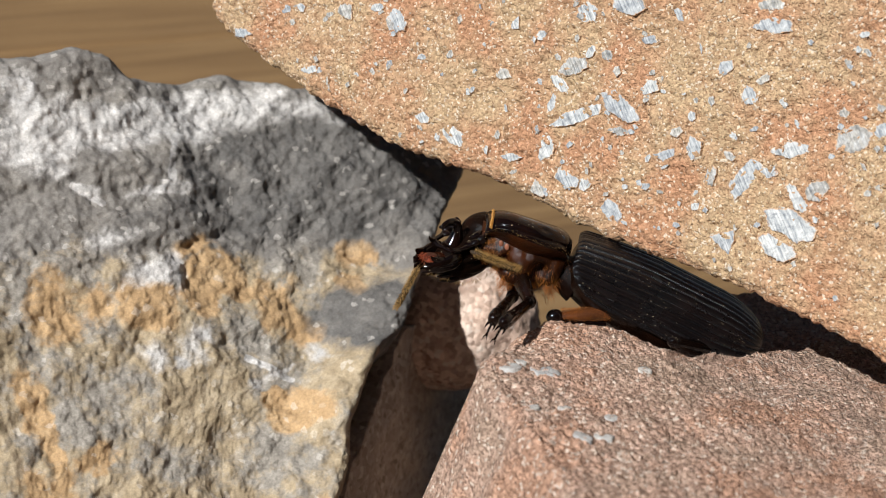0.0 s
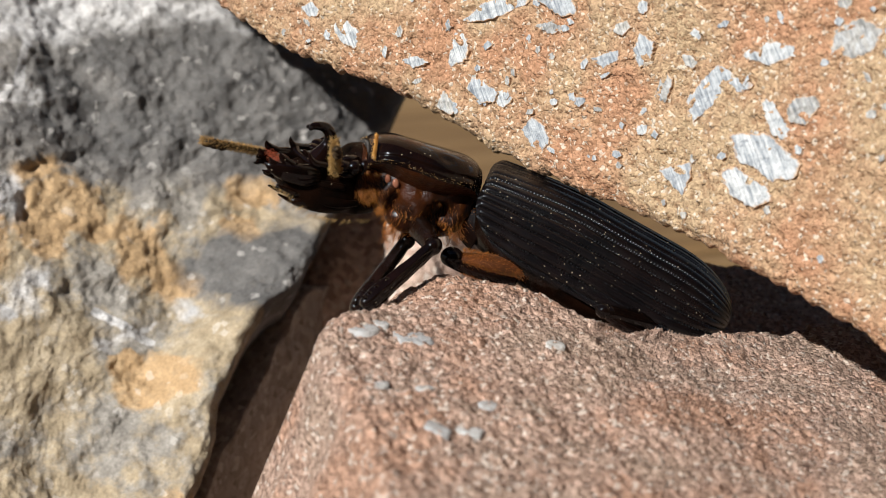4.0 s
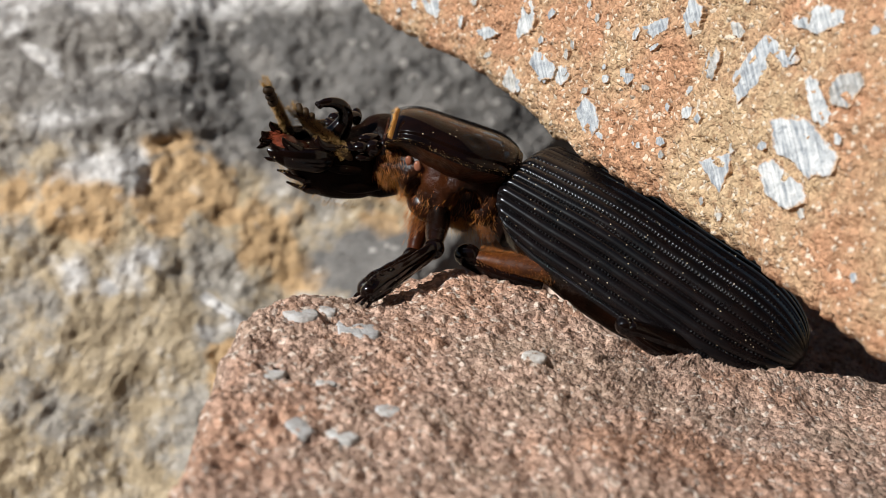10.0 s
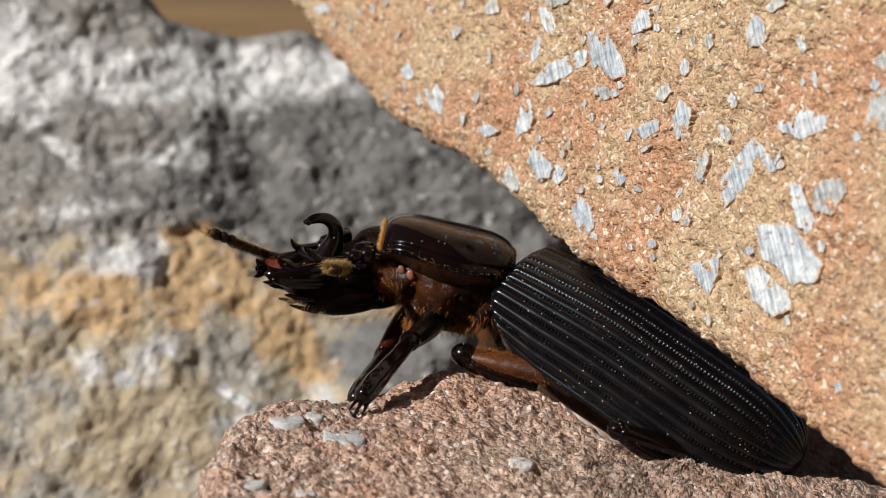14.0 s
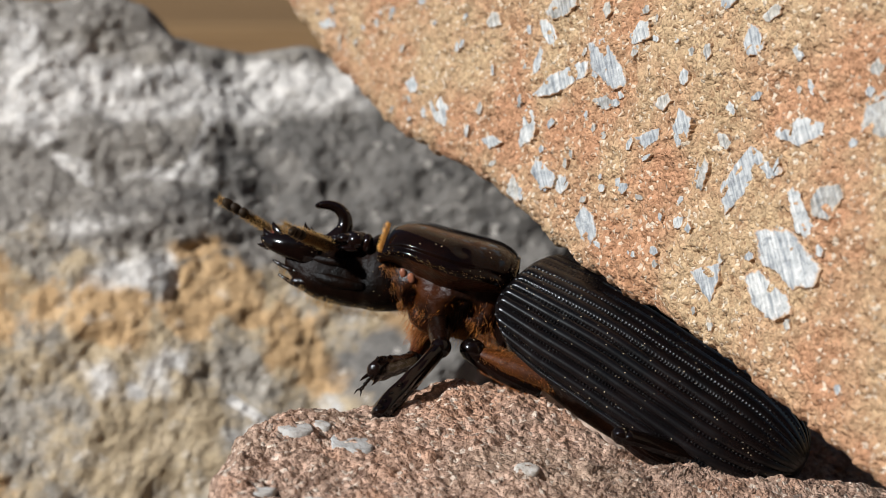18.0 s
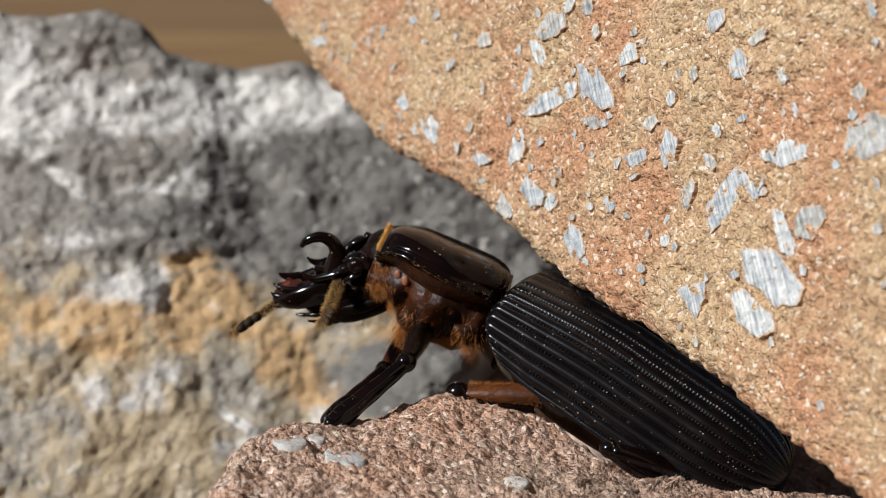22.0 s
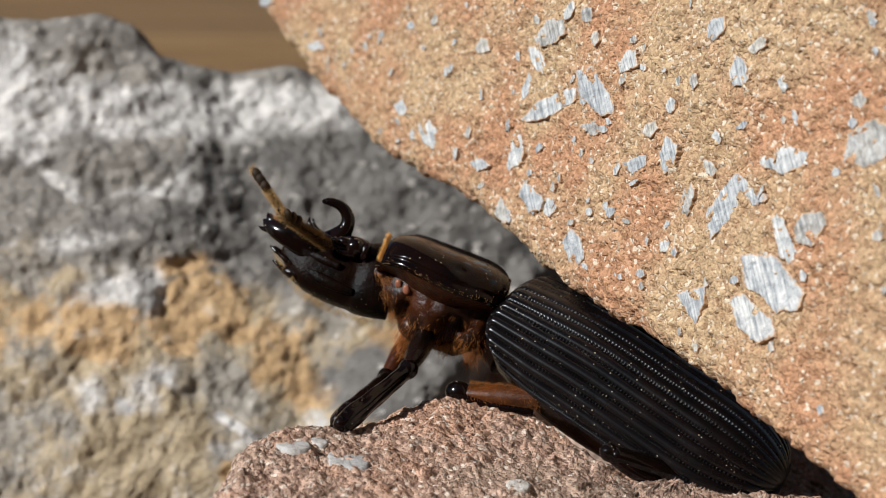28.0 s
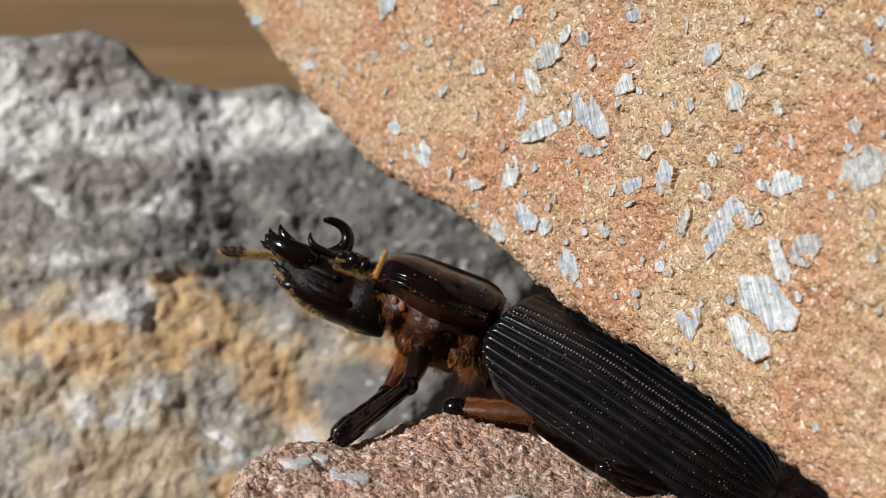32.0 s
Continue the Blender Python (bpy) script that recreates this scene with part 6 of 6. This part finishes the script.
    walk(fore_femur_far, [
        (0, pose(0.00415, -0.00063, -0.00690, 15.2, 23.8, 105.0)),
        (0.5, pose(0.00419, -0.00053, -0.00690, 15.2, 23.9, 106.2)),
        (1, pose(0.00431, -0.00022, -0.00715, 15.8, 27.5, 103.6)),
        (1.5, pose(0.00420, -0.00024, -0.00732, 15.7, 26.8, 103.6)),
        (2, pose(0.00463, -0.00008, -0.00782, 16.2, 31.5, 86.9)),
        (2.5, pose(0.00396, -0.00041, -0.00768, 15.8, 26.9, 99.9)),
        (4.5, pose(0.00433, -0.00027, -0.00656, 14.0, 20.1, 115.5)),
        (5, pose(0.00449, -0.00022, -0.00669, 15.0, 23.6, 108.9)),
        (6, pose(0.00443, -0.00052, -0.00616, 13.2, 15.5, 119.3)),
        (7, pose(0.00403, 0.00095, -0.00769, 15.5, 29.7, 114.7)),
        (8, pose(0.00410, 0.00113, -0.00750, 15.7, 30.6, 115.3)),
        (9, pose(0.00427, 0.00152, -0.00769, 16.2, 32.0, 111.3)),
        (10, pose(0.00404, 0.00151, -0.00769, 15.5, 29.7, 114.8)),
        (11, pose(0.00434, 0.00049, -0.00649, 13.5, 20.4, 121.1)),
        (11.5, pose(0.00396, 0.00212, -0.00832, 16.1, 30.9, 109.2)),
        (12, pose(0.00463, 0.00261, -0.00894, 16.4, 31.0, 93.7)),
        (13, pose(0.00406, 0.00054, -0.00711, 13.5, 19.3, 119.9)),
        (13.5, pose(0.00465, 0.00178, -0.00764, 15.8, 27.1, 101.9)),
        (15.5, pose(0.00429, 0.00203, -0.00871, 16.3, 30.5, 97.7)),
        (16, pose(0.00405, 0.00069, -0.00759, 15.1, 23.3, 106.4)),
        (17, pose(0.00413, 0.00043, -0.00731, 14.9, 22.7, 107.9)),
        (18, pose(0.00403, 0.00098, -0.00778, 15.6, 26.8, 106.7)),
        (19, pose(0.00469, 0.00048, -0.00690, 15.1, 21.8, 100.6)),
        (20, pose(0.00446, 0.00082, -0.00711, 15.3, 25.0, 106.5)),
        (21, pose(0.00447, 0.00091, -0.00734, 15.8, 27.3, 102.7)),
        (22, pose(0.00466, 0.00157, -0.00783, 16.2, 29.5, 97.9)),
        (23, pose(0.00480, 0.00173, -0.00816, 16.3, 30.8, 94.0)),
        (24, pose(0.00477, 0.00176, -0.00809, 16.4, 31.2, 95.7)),
        (25, pose(0.00448, 0.00141, -0.00774, 16.1, 29.3, 101.5)),
        (27.5, pose(0.00441, 0.00184, -0.00813, 16.5, 31.3, 102.1)),
        (28, pose(0.00457, 0.00165, -0.00789, 16.3, 30.0, 100.4)),
        (29, pose(0.00466, 0.00136, -0.00778, 16.2, 29.6, 97.4)),
        (30, pose(0.00445, 0.00138, -0.00800, 16.4, 30.8, 99.6)),
        (31, pose(0.00429, 0.00119, -0.00775, 16.2, 30.2, 105.0)),
        (32, pose(0.00445, 0.00131, -0.00795, 16.3, 30.5, 100.2))])
    walk(fore_tibia_far, [
        (0, pose(0.00323, 0.00282, -0.00847, 13.8, 4.9, 79.3)),
        (0.5, pose(0.00319, 0.00289, -0.00847, 13.8, 6.1, 79.5)),
        (1, pose(0.00350, 0.00314, -0.00895, 14.0, 2.9, 84.1)),
        (1.5, pose(0.00338, 0.00314, -0.00908, 13.8, -1.1, 79.2)),
        (2, pose(0.00481, 0.00324, -0.00986, 14.0, 0.3, 88.1)),
        (2.5, pose(0.00337, 0.00302, -0.00944, 14.0, 5.2, 84.4)),
        (4.5, pose(0.00275, 0.00304, -0.00790, 19.9, 48.8, 82.3)),
        (5, pose(0.00333, 0.00317, -0.00825, 15.5, 26.4, 86.9)),
        (6, pose(0.00259, 0.00276, -0.00720, 19.6, 50.7, 75.9)),
        (7, pose(0.00262, 0.00402, -0.00963, 14.2, 11.7, 83.9)),
        (8, pose(0.00266, 0.00417, -0.00949, 14.2, 9.6, 87.1)),
        (9, pose(0.00308, 0.00460, -0.00975, 14.1, 4.7, 92.8)),
        (10, pose(0.00262, 0.00459, -0.00962, 14.0, 0.1, 93.5)),
        (11, pose(0.00245, 0.00362, -0.00785, 16.0, 29.3, 88.8)),
        (11.5, pose(0.00285, 0.00528, -0.01032, 14.0, -7.5, 97.7)),
        (12, pose(0.00441, 0.00594, -0.01095, 12.7, -25.2, 120.2)),
        (13, pose(0.00223, 0.00373, -0.00840, 12.5, -15.6, 118.2)),
        (13.5, pose(0.00393, 0.00518, -0.00941, 13.2, -1.9, 109.3)),
        (15.5, pose(0.00384, 0.00536, -0.01069, 13.7, -8.2, 103.9)),
        (16, pose(0.00304, 0.00413, -0.00913, 14.2, 10.1, 97.3)),
        (17, pose(0.00302, 0.00386, -0.00882, 14.5, 14.8, 96.4)),
        (18, pose(0.00303, 0.00432, -0.00954, 14.5, -15.4, 93.5)),
        (19, pose(0.00403, 0.00404, -0.00835, 15.6, 26.0, 99.8)),
        (20, pose(0.00346, 0.00421, -0.00876, 16.3, 32.9, 84.8)),
        (21, pose(0.00371, 0.00429, -0.00913, 15.1, 22.9, 88.0)),
        (22, pose(0.00419, 0.00493, -0.00975, 14.4, 13.2, 93.9)),
        (23, pose(0.00456, 0.00507, -0.01015, 14.3, 11.4, 96.4)),
        (24, pose(0.00443, 0.00508, -0.01011, 14.3, 11.9, 95.5)),
        (25, pose(0.00380, 0.00474, -0.00965, 14.4, 12.3, 93.1)),
        (27.5, pose(0.00371, 0.00510, -0.01016, 14.2, 9.2, 93.9)),
        (28, pose(0.00395, 0.00497, -0.00984, 14.1, 6.4, 96.0)),
        (29, pose(0.00423, 0.00472, -0.00970, 14.4, 13.0, 97.3)),
        (30, pose(0.00389, 0.00468, -0.01000, 14.3, 11.9, 93.9)),
        (31, pose(0.00342, 0.00444, -0.00971, 14.2, 9.1, 92.4)),
        (32, pose(0.00385, 0.00462, -0.00993, 14.1, 5.1, 93.8))])
    walk(middle_leg_near, [
        (0, pose(-0.00550, 0.00360, -0.00540, -81.8, 23.6, 19.7)),
        (1, pose(-0.00550, 0.00360, -0.00540, -79.0, 27.4, 22.8)),
        (2.5, pose(-0.00550, 0.00360, -0.00540, -78.2, 27.9, 24.0)),
        (4.5, pose(-0.00550, 0.00360, -0.00540, -87.2, 9.2, 16.8)),
        (5, pose(-0.00550, 0.00360, -0.00540, -87.4, 8.8, 16.4)),
        (6, pose(-0.00550, 0.00360, -0.00540, -85.6, 14.4, 17.3)),
        (7, pose(-0.00550, 0.00360, -0.00540, -80.7, 24.6, 21.5)),
        (8, pose(-0.00550, 0.00360, -0.00540, -85.3, 15.7, 17.0)),
        (9, pose(-0.00550, 0.00360, -0.00540, -80.7, 24.6, 21.5)),
        (11, pose(-0.00550, 0.00360, -0.00540, -87.5, 10.2, 13.9)),
        (13, pose(-0.00550, 0.00360, -0.00540, -81.7, 24.8, 19.2)),
        (13.5, pose(-0.00550, 0.00360, -0.00540, -83.6, 21.8, 16.8)),
        (15.5, pose(-0.00550, 0.00360, -0.00540, -88.2, 7.2, 14.5)),
        (16, pose(-0.00550, 0.00360, -0.00540, -88.2, 7.1, 14.5)),
        (20, pose(-0.00550, 0.00360, -0.00540, -88.0, 7.7, 14.5)),
        (21, pose(-0.00550, 0.00360, -0.00540, -84.4, 17.0, 18.6)),
        (22, pose(-0.00550, 0.00360, -0.00540, -79.7, 25.1, 23.1)),
        (23, pose(-0.00550, 0.00360, -0.00540, -79.3, 25.9, 23.4)),
        (24, pose(-0.00550, 0.00360, -0.00540, -78.5, 27.0, 24.1)),
        (25, pose(-0.00550, 0.00360, -0.00540, -81.2, 23.5, 21.2)),
        (28, pose(-0.00550, 0.00360, -0.00540, -81.7, 22.8, 20.5)),
        (29, pose(-0.00550, 0.00360, -0.00540, -82.5, 21.8, 19.5)),
        (30, pose(-0.00550, 0.00360, -0.00540, -83.4, 18.0, 20.4)),
        (31, pose(-0.00550, 0.00360, -0.00540, -82.2, 23.0, 19.3)),
        (32, pose(-0.00550, 0.00360, -0.00540, -82.1, 23.2, 19.4))])


motions()
